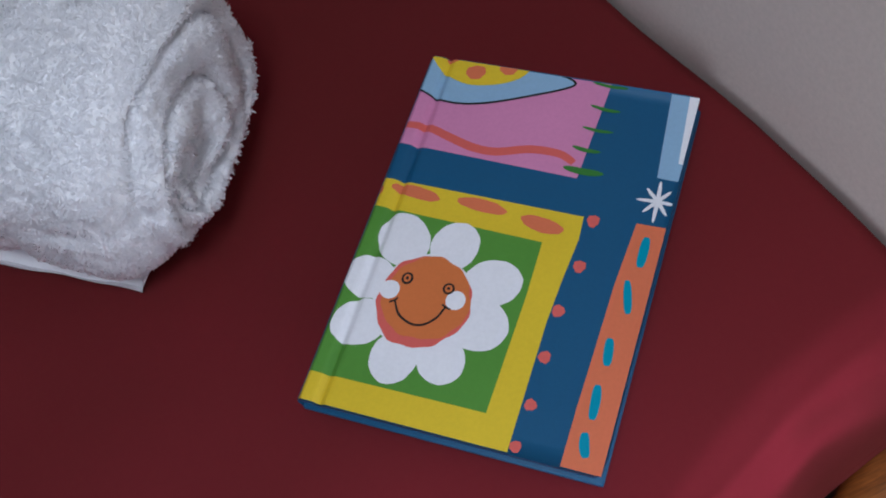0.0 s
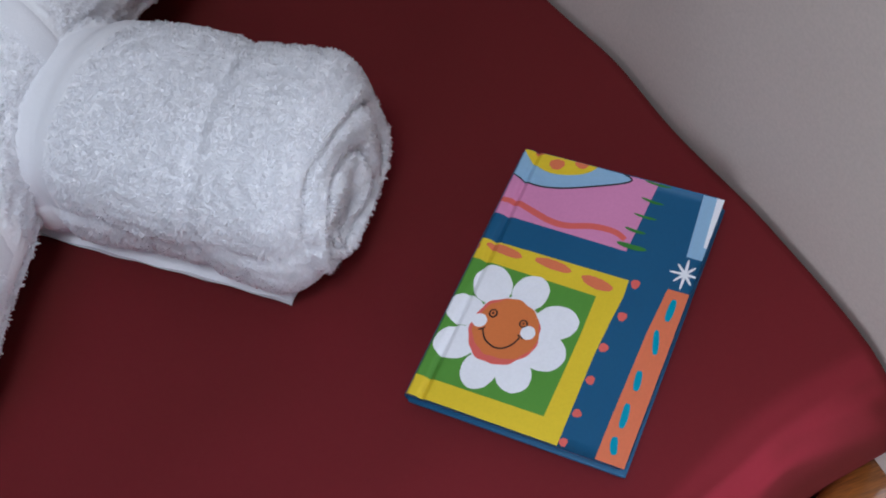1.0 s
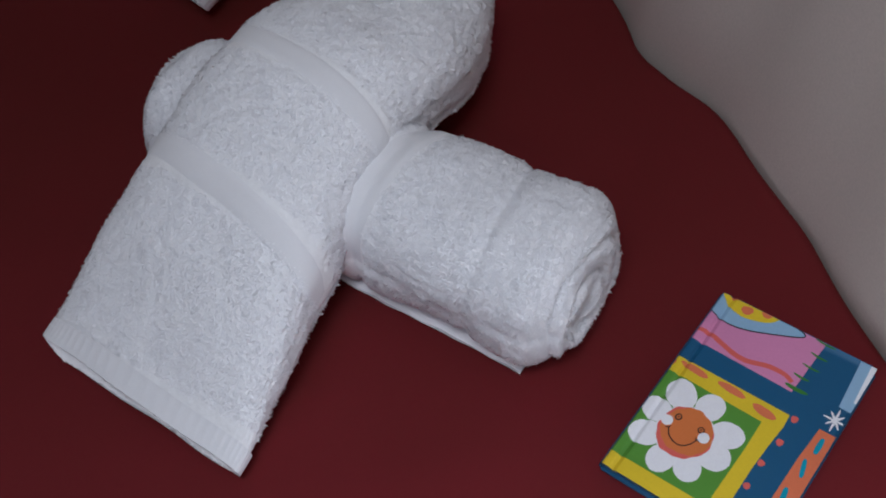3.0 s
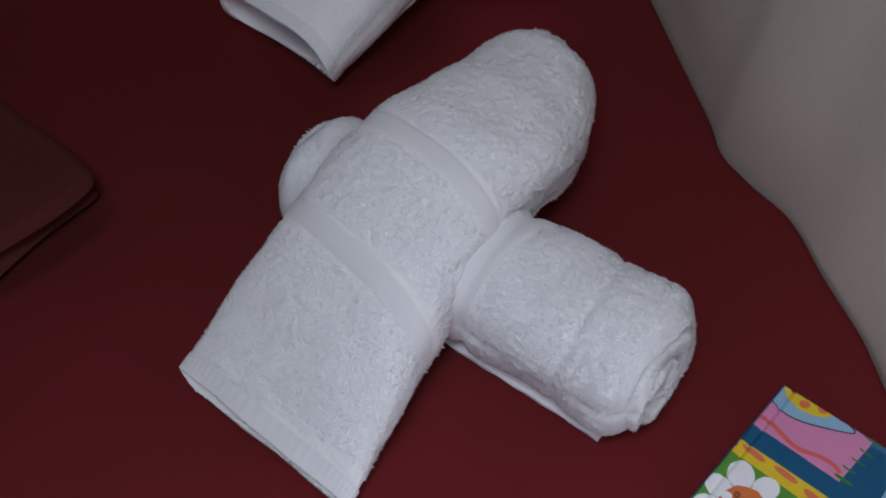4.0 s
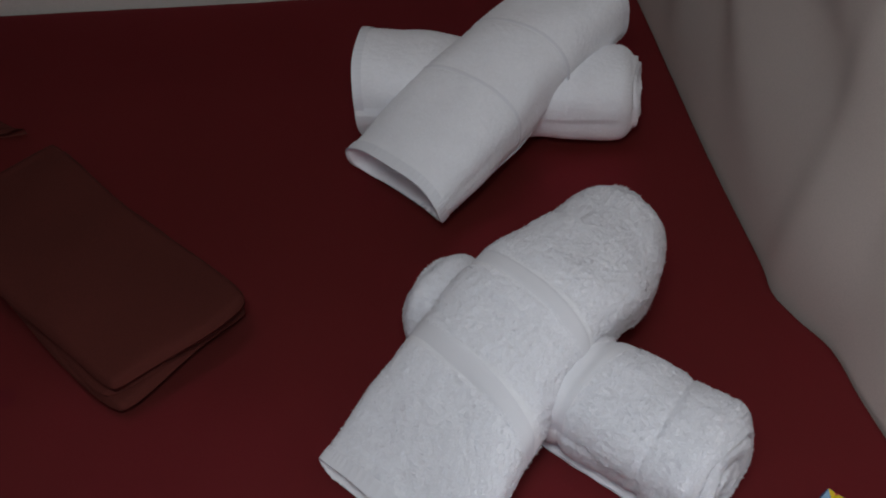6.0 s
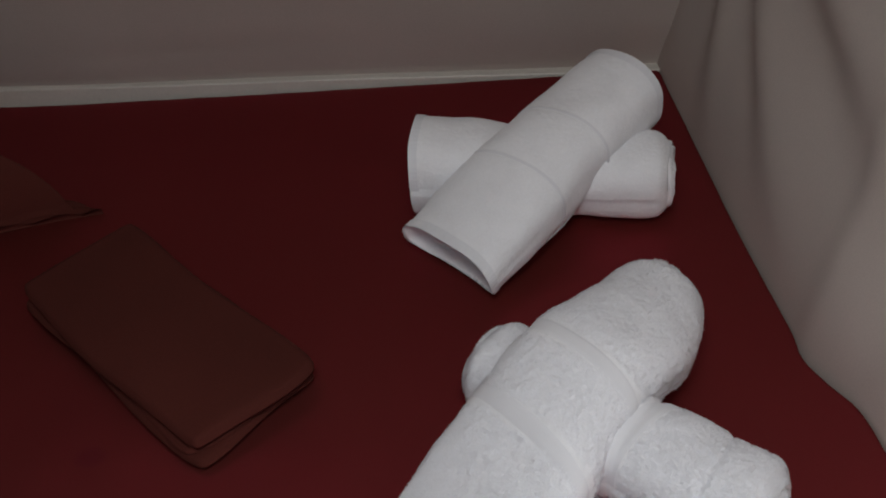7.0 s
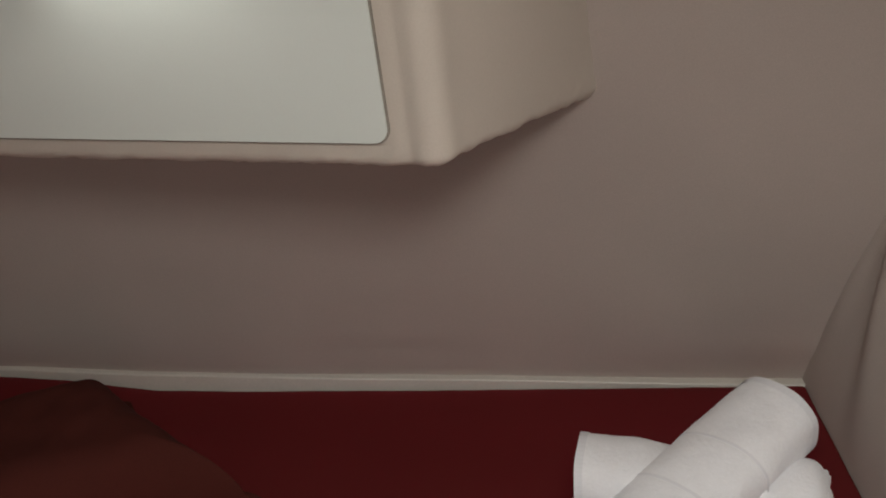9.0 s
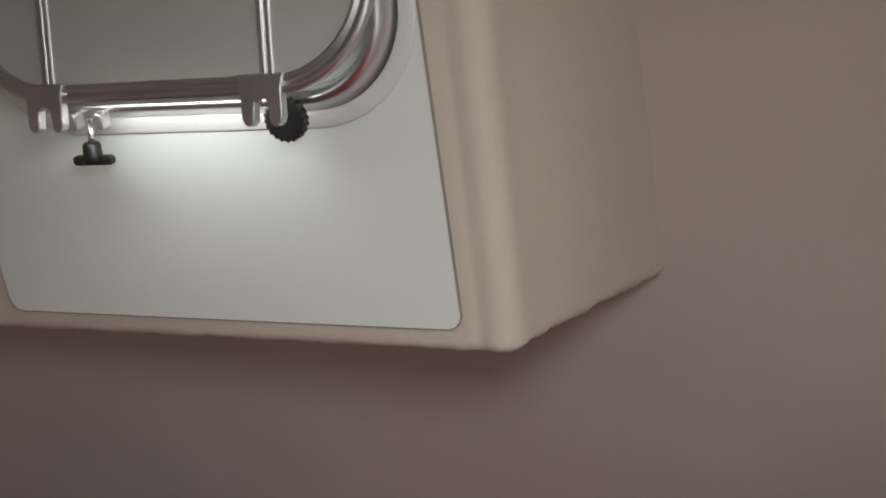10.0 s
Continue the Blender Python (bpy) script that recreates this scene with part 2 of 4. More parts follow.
def build_back_lining():
    nx, nz = 120, 70
    x = np.linspace(-2.1, 0.5, nx)[:, None]
    z = np.concatenate([np.linspace(-0.62, -0.02, 5), np.linspace(0.0, 1.56, nz - 5)])[None, :]
    y = back(z) + 0.0045 * waves(x, z, 9, 4)
    crease = np.exp(-((z - 0.075 - 0.02 * np.sin(2.2 * x)) / 0.012) ** 2) + 0.6 * np.exp(-((z - 0.10 + 0.03 * x) / 0.01) ** 2)
    y = y - 0.0060 * crease * (0.6 + 0.4 * np.sin(5 * x))
    v = np.stack([x + 0 * z, y + 0 * x, z + 0 * x], -1).reshape(-1, 3)
    f = grid_faces(nx, nz)
    n = len(v)
    faces = [q[::-1] for q in f] + [tuple(i + n for i in q) for q in f]
    return tagged(mesh_object("wall_back", np.vstack([v, v + np.array([0, 0.03, 0])]), faces, M_LINING),
                  "cream vinyl lining of the back wall with faint creases", "wall", kind="structure")


def slab(name, b, mat, label, category):
    return tagged(part(name, box_bm(*b), mat, smooth=False), label, category, kind="structure")


build_side_lining()
build_back_lining()
slab("wall_left", (-2.14, -1.66, -0.62, -2.08, 1.1, 1.56), M_LINING, "cream vinyl lining closing the berth", "wall")
slab("floor", (-2.1, -1.66, -0.66, 1.1, 1.1, -0.62), M_SOLE, "brown teak cabin sole", "floor")
slab("wall_passage", (0.27, -0.10, -0.62, 1.1, -0.06, 1.56), M_LINING, "cream lined bulkhead beside the unseen passage", "wall")


def build_door_wall(name, boxes, label):
    """An unseen bulkhead with an invented doorway: a wall on either side of it and a piece above."""
    bm = bmesh.new()
    for x0, y0, z0, x1, y1, z1 in boxes:
        bmesh.ops.create_cube(bm, size=1)
        for v in bm.verts[-8:]:
            v.co = Vector((x0 + (v.co.x + 0.5) * (x1 - x0), y0 + (v.co.y + 0.5) * (y1 - y0), z0 + (v.co.z + 0.5) * (z1 - z0)))
    return tagged(part(name, bm, M_LINING, smooth=False), label, "wall", kind="structure")


build_door_wall("wall_front", ((-2.1, -1.12, -0.62, -1.02, -1.06, 1.5), (-0.10, -1.12, -0.62, 1.10, -1.06, 1.5), (-1.02, -1.12, 1.10, -0.10, -1.06, 1.5)),
                "cream bulkhead out of view, with an invented doorway for the beam lamp")
# This doorway is invented too, for the lamp on the right.
build_door_wall("wall_right", ((1.04, -1.06, -0.62, 1.10, -0.98, 1.5), (1.04, -0.22, -0.62, 1.10, -0.06, 1.5), (1.04, -0.98, 1.10, 1.10, -0.22, 1.5)),
                "cream side of the unseen passage, with an invented doorway for a lamp")


def build_ceiling():
    """The deckhead, with an invented square opening for the overhead lamp."""
    x0, x1, y0, y1 = CEILING_GAP[0] - 0.26, CEILING_GAP[0] + 0.26, CEILING_GAP[1] - 0.26, CEILING_GAP[1] + 0.26
    bm = bmesh.new()
    for b in ((-2.14, -1.66, x0, 1.12), (x1, -1.66, 1.12, 1.12), (x0, -1.66, x1, y0), (x0, y1, x1, 1.12)):
        bmesh.ops.create_cube(bm, size=1)
        for v in bm.verts[-8:]:
            v.co = Vector((b[0] + (v.co.x + 0.5) * (b[2] - b[0]), b[1] + (v.co.y + 0.5) * (b[3] - b[1]), 1.50 + (v.co.z + 0.5) * 0.06))
    return tagged(part("ceiling", bm, M_CEIL, smooth=False), "white headliner with an invented opening for the overhead lamp", "ceiling", kind="structure")


build_ceiling()


def build_trim():
    """The pale strip between mattress and back lining; it rises gently to one side."""
    nx = 90
    x = np.linspace(-2.07, -0.016, nx)
    top = np.interp(x, (-2.07, -1.5, -1.26, -0.83, -0.38, -0.016), (0.066, 0.050, 0.034, 0.024, 0.012, 0.004)) + 0.001 * np.sin(9 * x)
    ring = []
    for a, t in zip(x, top):
        ring += [(a, 1.034, -0.05), (a, 1.034, t - 0.002), (a, 1.036, t), (a, 1.056, t), (a, 1.056, -0.05)]
    f = grid_faces(nx, 5)
    f += [(0, 1, 2, 3, 4), tuple((nx - 1) * 5 + k for k in (4, 3, 2, 1, 0))]
    return tagged(mesh_object("trim", ring, f, M_TRIM, smooth=False), "off-white strip along the back of the berth", "trim", kind="structure")


build_trim()


# ---- the berth ----
def build_mattress():
    """A mattress in a fitted sheet: soft rounded rims, a slanting front edge and a sheet pulled over it."""
    nx, ny = 230, 270
    u = 1 - np.linspace(1, 0, nx)[:, None] ** 1.35
    y0 = np.linspace(0, 1, ny)[None, :]
    yb = 1.028 - 0.0
    xl = -2.06
    # each column keeps one y; the slanting front cuts the rows
    s = 0.35 * y0 + 0.65 * y0 ** 2.2
    x_guess = xl + u * (0.19 - xl)
    lo = front_edge(x_guess)
    y = lo + (yb - lo) * s
    xr = side_soft(y) - 0.001
    x = xl + u * (xr - xl)
    lo = front_edge(x)
    y = lo + (yb - lo) * s
    d_front = (y - lo) * 0.905
    d_side = np.maximum(xr - x, 0)
    d_back = np.maximum(yb - y, 0)

    def rim(d, r):
        t = np.clip(1 - d / r, 0, 1)
        return r * (1 - np.sqrt(np.clip(1 - t ** 2, 0, 1)))

    z = -rim(d_front, 0.036) - rim(d_side, 0.006) - rim(d_back, 0.003)
    soft = np.clip(d_front / 0.15, 0, 1)
    z = z + 0.0022 * waves(x, y, 3, 5) * soft + 0.0010 * waves(x, y, 8, 26) * soft
    # pulled folds of the sheet over the front corner
    for place, lean, high, wide in ((0.003, 0.08, 0.0012, 0.0026), (0.009, -0.06, 0.0014, 0.0028), (0.014, 0.12, 0.0012, 0.0026), (0.021, 0.03, 0.0010, 0.0034)):
        line = place + lean * (0.19 - x) + 0.0020 * np.sin(34 * x + place * 900)
        fade = np.exp(-((x - 0.16) / 0.10) ** 2) * (0.65 + 0.35 * np.sin(48 * x + place * 300))
        z = z + high * fade * np.exp(-((d_front - line) / wide) ** 2)
    # the mattress sinks a little towards the far side
    z = z + np.interp(x, (-2.06, -1.6, -1.40, -1.24, -1.05), (0.07, 0.055, 0.036, 0.008, 0.0)) * np.clip((y - 0.7) / 0.3, 0, 1) * 0.8
    z = z + np.interp(x, (-1.2, -0.8, -0.2, 0.1), (0.0, 0.003, 0.008, 0.010)) * np.clip((y - 0.9) / 0.1, 0, 1)
    top = np.stack([x, y, z], -1)
    skirt = []
    for drop, out in ((0.004, 0.001), (0.018, -0.004), (0.05, -0.012), (0.12, -0.018)):
        row = top[:, 0].copy()
        row[:, 2] = -0.037 - drop
        row[:, 1] -= out
        row[:, 1] += 0.002 * np.sin(60 * row[:, 0]) * min(1.0, drop * 30)
        skirt.append(row)
    root = thing("mattress", "mattress in a shiny crimson fitted sheet filling the berth", "mattress")
    mesh_object("sheet_top", top.reshape(-1, 3), grid_faces(nx, ny), M_SHEET, root)
    side_rows = np.concatenate([np.stack(skirt[::-1], 1), top[:, :1]], 1)
    mesh_object("sheet_side", side_rows.reshape(-1, 3), grid_faces(nx, 5), M_SHEET, root)
    return root


build_mattress()


def build_berth_base():
    bm = hull_bm([(-2.06, front_edge(-2.06) + 0.02, -0.62), (0.2, front_edge(0.2) + 0.02, -0.62), (-0.04, 1.02, -0.62), (-2.06, 1.02, -0.62),
                  (-2.06, front_edge(-2.06) + 0.02, -0.165), (0.2, front_edge(0.2) + 0.02, -0.165), (-0.04, 1.02, -0.165), (-2.06, 1.02, -0.165)], 0.004, 1)
    return tagged(part("berth_base", bm, M_WHITE, smooth=False), "white boxed base under the berth mattress", "bed base", kind="structure")


build_berth_base()


def build_bunk_board():
    """The varnished board in the corner by the side lining."""
    root = thing("bunk_board", "varnished brown wooden board beside the mattress corner", "board")
    a = [(0.05, -0.197), (0.226, -0.095), (0.212, -0.069), (0.04, -0.172)]
    low, high = [(x, y, -0.30) for x, y in a], [(x, y, -0.072) for x, y in a]
    part("board", hull_bm(low + high, 0.008, 3), M_WOOD, root)
    b = [(0.03, -0.26), (0.228, -0.14), (0.226, -0.092), (0.05, -0.195)]
    part("step", hull_bm([(x, y, -0.32) for x, y in b] + [(x, y, -0.13) for x, y in b], 0.006, 2), M_WOOD, root)


build_bunk_board()


# ---- towels ----
def build_towel(label, a, b, zs, half_w, half_h, seed, bands=(), seam=2.2, ends=("spiral", "spiral"), tufts=26000, turns=3.2, lump=0.004, skew=(0.0, 0.0), eye=(0.0, 0.0),
                group="rolled towels", creases=(), relief=0.0017, loop=0.0023, sunk=0.020, bow=(0.0, 0.0), droop=0.0, lip=0.0):
    """A rolled terry towel from a to b. zs, half_w and half_h are given at even steps along it."""
    root = thing("rolled_towel", label, "towel", group, at=(a[0], a[1], 0))
    a, b = np.array(a, float), np.array(b, float)
    length = float(np.linalg.norm(b - a))
    way = (b - a) / length
    across = np.array([way[1], -way[0]])
    k = np.linspace(0, 1, len(zs))

    def smooth(values, s):
        s = np.asarray(s, float)
        return sum(np.interp(np.clip(s + o, 0, 1), k, values) for o in (-0.06, -0.03, 0, 0.03, 0.06)) / 5

    def skin(s, th, lift=0.0, inner=1.0):
        s, th = np.broadcast_arrays(np.asarray(s, float), np.asarray(th, float))
        w, h, zc = smooth(half_w, s), smooth(half_h, s), smooth(zs, s)
        fall = np.ones_like(s)
        for d, kind in ((s * length, ends[0]), ((1 - s) * length, ends[1])):
            if kind == "spiral":
                e = 0.022
                t = np.clip(1 - d / e, 0, 1)
                fall = fall * (1 - 0.22 * t ** 2.6)
        spiral = 1 + 0.055 * (((th - seam) / 6.2832) % 1.0) - 0.03
        c, sn = np.cos(th), np.sin(th)
        r = inner * fall * spiral
        bump = lump * waves(s * length * 30, th * 1.6, seed, 1.0)
        for place, depth, wide, lean in creases:
            bump = bump - depth * np.exp(-((s * length - place - lean * np.sin(th + 0.8)) / wide) ** 2)
        pw = w * r + bump + lift
        ph = h * r + bump + lift
        low = np.where(sn < 0, 0.55, 0.88)
        offset = pw * np.sign(c) * np.abs(c) ** low
        offset = offset + np.interp(s, np.linspace(0, 1, len(bow)), bow)
        along = s * length + (skew[0] * (1 - s) + skew[1] * s) * c
        # the inner layers stand back behind the hem
        along = along + lip * np.clip(-sn, 0, 1) * np.clip(1 - s * 5, 0, 1)
        # the laid hem hangs back at one corner
        along = along + droop * np.clip(c, 0, 1) ** 3 * np.clip(1 - s * 4, 0, 1)
        if ends[0] == "hem":
            along = along + 0.0006 * np.sin(5 * th + seed) * np.exp(-s * length / 0.03)
        p = a[None] * 0 + np.stack([way[0] * along + across[0] * offset, way[1] * along + across[1] * offset], -1)
        z = np.maximum(zc + ph * np.sign(sn) * np.abs(sn) ** low, 0.0015 + 0.002 * (1 + c))
        return np.concatenate([p, z[..., None]], -1)

    ns, nth = 330, 300
    s = np.linspace(0, 1, ns)
    th = np.linspace(0, 2 * math.pi, nth, endpoint=False)
    body = skin(s[:, None], th[None, :])
    # the pile stands in small uneven tufts, but lies flat under stripes and at hems
    knot = np.stack([np.broadcast_to(s[:, None] * length / 0.0050, (ns, nth)), np.broadcast_to(th[None, :] * 0.06 / 0.0036, (ns, nth)), np.zeros((ns, nth))], -1)
    tuft = relief * (cloud(knot, seed) - 0.4) + 0.55 * relief * (cloud(knot * 2.1 + 9.0, seed + 1) - 0.5)
    edge = np.clip(np.minimum(s * length / 0.012, (1 - s) * length / 0.012), 0, 1)[:, None]
    for s0, s1, lean in bands:
        m0 = s0 + lean * np.cos(th)[None, :]
        edge = edge * np.where((s[:, None] > m0 - 0.008) & (s[:, None] < m0 + s1 - s0 + 0.008), 0.0, 1.0)
    lean_off = np.interp(s, np.linspace(0, 1, len(bow)), bow)
    axis = np.stack([way[0] * s * length + across[0] * lean_off, way[1] * s * length + across[1] * lean_off, smooth(zs, s)], -1)[:, None, :]
    outward = body - axis
    outward /= np.linalg.norm(outward, axis=-1, keepdims=True)
    body = body + outward * (tuft * edge)[..., None]
    body[..., 2] = np.maximum(body[..., 2], 0.0012)
    verts = [body.reshape(-1, 3)]
    faces = grid_faces(ns, nth, True)
    base = ns * nth
    for end, kind, sgn in ((0, ends[0], -1.0), (1, ends[1], 1.0)):
        rings = np.linspace(1, 0.04, 44)[1:]
        rim = skin(np.full(nth, float(end)), th)
        mid = rim.mean(0)
        if end == 1:
            mid = mid + np.array([across[0] * eye[0], across[1] * eye[0], eye[1]])
        first = base
        for r in rings:
            lay = ((1 - r) * turns - th / 6.2832 * 1.0) % 1.0
            groove = np.clip(np.abs(lay - 0.5) * 2, 0, 1) ** 5
            puff = (0.009 * (1 - (r - 0.55) ** 2 * 3) if kind == "spiral" else -sunk * min(1.0, (1 - r) * 8))
            depth = puff - 0.0075 * groove + 0.002 * np.sin(3 * th + 9 * r)
            q = mid + (rim - mid) * r
            q[:, :2] += sgn * depth[:, None] * way
            q = q + 0.0014 * (cloud(q / 0.0032, seed + 5) - 0.5)[:, None]
            q[:, 2] = np.maximum(q[:, 2], 0.0015)
            verts.append(q)
        n = len(rings)
        idx0 = np.arange(nth) + (0 if end == 0 else (ns - 1) * nth)
        prev = idx0
        for i in range(n):
            cur = np.arange(nth) + first + i * nth
            for j in range(nth):
                kk = (j + 1) % nth
                quad = (prev[j], prev[kk], cur[kk], cur[j])
                faces.append(quad if end == 1 else quad[::-1])
            prev = cur
        faces.append(tuple(prev) if end == 1 else tuple(prev[::-1]))
        base = first + n * nth
    faces = [f[::-1] for f in faces]
    mesh_object("roll", np.vstack(verts), faces, M_TERRY, root)
    # flat woven stripes
    spans = []
    for s0, s1, lean in bands:
        spans.append((s0, s1, lean))
        bs = np.linspace(0, 1, 8)
        bt = np.linspace(-0.35, math.pi + 0.35, 90)
        mid = s0 + lean * np.cos(bt)
        sv = mid[None, :] + bs[:, None] * (s1 - s0)
        edge = np.minimum(bs, 1 - bs)[:, None] * 10
        p = skin(sv, bt[None, :] + 0 * sv, lift=0.0009 * np.clip(edge, 0, 1))
        mesh_object("woven_stripe", p.reshape(-1, 3), [f[::-1] for f in grid_faces(8, 90)], M_BAND, root, "flat woven stripe")
    hems = []
    for end, kind in ((0, ends[0]), (1, ends[1])):
        if kind != "hem":
            continue
        hs = np.linspace(0, 0.035, 9)
        hv = hs if end == 0 else 1 - hs
        bt = np.linspace(-0.5, math.pi + 0.5, 150)
        ribs = 0.00035 * np.sin(bt * 60)[None, :]
        p = skin(hv[:, None], bt[None, :], lift=0.0016 + ribs * np.clip(hs / 0.01, 0, 1)[:, None])
        f = grid_faces(9, 150)
        mesh_object("hem", p.reshape(-1, 3), [q[::-1] for q in f] if end == 0 else f, M_BAND, root, "flat stitched hem")
        hems.append(end)
    # terry loops, all over the cloth but for its stripes and hems
    rng = np.random.RandomState(seed)
    allv = np.vstack(verts)
    quads = np.array([f for f in faces if len(f) == 4])
    p4 = allv[quads]
    area = np.linalg.norm(np.cross(p4[:, 2] - p4[:, 0], p4[:, 3] - p4[:, 1]), axis=1)
    area[(p4[..., 2].mean(1) < 0.004)] = 0
    pick = rng.choice(len(quads), tufts, p=area / area.sum())
    q4, fu, fv = p4[pick], rng.rand(tufts, 1), rng.rand(tufts, 1)
    p0 = (q4[:, 0] * (1 - fu) + q4[:, 1] * fu) * (1 - fv) + (q4[:, 3] * (1 - fu) + q4[:, 2] * fu) * fv
    nrm = np.cross(q4[:, 2] - q4[:, 0], q4[:, 3] - q4[:, 1])
    nrm /= np.linalg.norm(nrm, axis=1)[:, None] + 1e-12
    ids = quads[pick].min(1)
    onbody = ids < (ns - 1) * nth
    ts = (p0[:, 0] * way[0] + p0[:, 1] * way[1]) / length
    tt = (quads[pick][:, 0] % nth) / nth * 2 * math.pi
    keep = np.ones(tufts, bool)
    for s0, s1, lean in spans:
        m0 = s0 + lean * np.cos(tt)
        keep &= ~(onbody & (np.sin(tt) > -0.35) & (ts > m0 - 0.004) & (ts < m0 + (s1 - s0) + 0.004))
    for end in hems:
        keep &= (ts > 0.040) if end == 0 else (ts < 0.960)
    p0, nrm = p0[keep], nrm[keep]
    count = len(p0)
    # neighbouring loops lie over together in small tufts
    clump = np.stack([waves(p0[:, 0] * 300, p0[:, 1] * 300 + p0[:, 2] * 240, seed + k, 1.0) for k in range(3)], -1)
    lay = clump * 0.9 + rng.normal(0, 0.6, (count, 3))
    lay -= nrm * (lay * nrm).sum(1)[:, None]
    lay /= np.linalg.norm(lay, axis=1)[:, None] + 1e-9
    d = lay * 0.9 + nrm * rng.uniform(0.25, 0.6, (count, 1))
    d /= np.linalg.norm(d, axis=1)[:, None]
    ln = loop * rng.uniform(0.55, 1.15, count)[:, None]
    sidev = np.cross(nrm, d)
    sidev /= np.linalg.norm(sidev, axis=1)[:, None]
    sidev *= 0.00045
    tip = p0 + d * ln
    curl = d * 0.0
    root_p = p0 - nrm * 0.0006
    pts = np.stack([root_p - sidev, root_p + sidev, tip + sidev * 0.8 + curl * 0.4, tip - sidev * 0.8 + curl * 0.4,
                    tip + lay * ln * 0.4 - nrm * ln * 0.15 - sidev * 0.3, tip + lay * ln * 0.4 - nrm * ln * 0.15 + sidev * 0.3], 1)
    pts[..., 2] = np.maximum(pts[..., 2], 0.0012)
    i = np.arange(count)[:, None] * 6
    f = np.vstack([i + [[3, 2, 1, 0]], i + [[4, 5, 2, 3]]])
    pile = mesh_object("nap", pts.reshape(-1, 3), f, M_PILE, root, "fuzzy white terry nap")
    tagged(pile, kind="stuff")
    return root


UNDER = build_towel("white terry towel rolled tight, lying under another roll", (-0.278, 0.330), (0.0055, 0.1136),
                    (0.054, 0.052, 0.051, 0.050, 0.050), (0.058, 0.058, 0.060, 0.060, 0.060), (0.053, 0.051, 0.050, 0.049, 0.048), 11, seam=3.6, tufts=150000, relief=0.0011,
                    bands=((0.555, 0.625, -0.02),), creases=((0.205, 0.0035, 0.006, 0.004), (0.292, 0.0022, 0.005, 0.010)), eye=(0.026, -0.012))
build_towel("white terry towel roll with two woven stripes, crossed over another", (-0.3101, 0.0847), (-0.0530, 0.4412),
            (0.010, 0.036, 0.062, 0.086, 0.096, 0.082, 0.064, 0.054), (0.099, 0.096, 0.088, 0.082, 0.079, 0.079, 0.074, 0.054),
            (0.009, 0.032, 0.047, 0.047, 0.047, 0.050, 0.051, 0.046), 23, bands=((0.284, 0.328, -0.03), (0.509, 0.553, -0.03)), seam=-0.6, ends=("hem", "spiral"), tufts=150000, skew=(-0.010, 0.0), sunk=0.004,
            bow=(0.0, 0.0, 0.0, 0.0, 0.001, 0.007, 0.000, -0.014), droop=0.004)
build_towel("white terry towel roll lying flat beneath a crossed roll", (-0.395, 0.716), (-0.042, 0.690),
            (0.067, 0.064, 0.053, 0.051, 0.049), (0.066, 0.066, 0.064, 0.063, 0.061), (0.060, 0.059, 0.051, 0.051, 0.050), 37, seam=3.4, tufts=30000, loop=0.0012, relief=0.0006, ends=("hem", "spiral"))
build_towel("white terry towel roll with an open end, resting across another", (-0.344, 0.535), (-0.095, 0.803),
            (0.034, 0.054, 0.074, 0.090, 0.104, 0.115, 0.124), (0.084, 0.086, 0.084, 0.080, 0.077, 0.073, 0.068),
            (0.030, 0.043, 0.050, 0.050, 0.050, 0.050, 0.052), 41, bands=((0.36, 0.372, 0.03), (0.62, 0.632, 0.03)), seam=-0.7, ends=("hem", "hem"), tufts=34000, loop=0.0012, relief=0.0006, turns=2.6, sunk=0.022, lip=0.017)


def build_free_edge():
    """The loose hemmed edge of the lower towel, lying on the sheet."""
    a, b = np.array((-0.264, 0.257)), np.array((-0.044, 0.078))
    w = (b - a) / np.linalg.norm(b - a)
    n = np.array((-w[1], w[0]))
    nu, nv = 80, 14
    u, v = np.linspace(0, 1, nu)[:, None], np.linspace(0, 1, nv)[None, :]
    off = v * 0.055 + 0.0008 * np.sin(9 * u) + 0.0003 * np.sin(60 * u)
    x = a[0] + (b[0] - a[0]) * u + n[0] * off
    y = a[1] + (b[1] - a[1]) * u + n[1] * off
    z = 0.0050 + 0.005 * v + 0.0004 * np.sin(30 * u + 3 * v) - 0.004 * np.clip(1 - v * 9, 0, 1)
    top = np.stack([x + 0 * v, y + 0 * v, z + 0 * u], -1).reshape(-1, 3)
    bot = top.copy()
    bot[:, 2] = 0.0018
    f = grid_faces(nu, nv)
    k = nu * nv
    faces = [q[::-1] for q in f] + [tuple(i + k for i in q) for q in f]
    loop = [i * nv for i in range(nu)] + [(nu - 1) * nv + j for j in range(1, nv)] + [i * nv + nv - 1 for i in range(nu - 2, -1, -1)] + [j for j in range(nv - 2, 0, -1)]
    for i in range(len(loop)):
        p, q = loop[i], loop[(i + 1) % len(loop)]
        faces.append((p, q, q + k, p + k))
    shift = np.array((UNDER.location.x, UNDER.location.y, 0))
    mesh_object("free_edge", np.vstack([top, bot]) - shift, faces, M_BAND, UNDER, "thin loose hemmed edge")


build_free_edge()


# ---- the notebook ----
BOOK_W, BOOK_L, BOOK_T = 0.1120, 0.1565, 0.0118
BOOK_POSE = pose(-0.0012, 0.0010, 0.0, 0, 0, -41.77)


def paint(name, colour):
    return material(name, colour, rough=0.5, vary=0.05, scale=25, grain=700, bump=0.06, depth=0.0002, spec=0.35, coat=0.0)


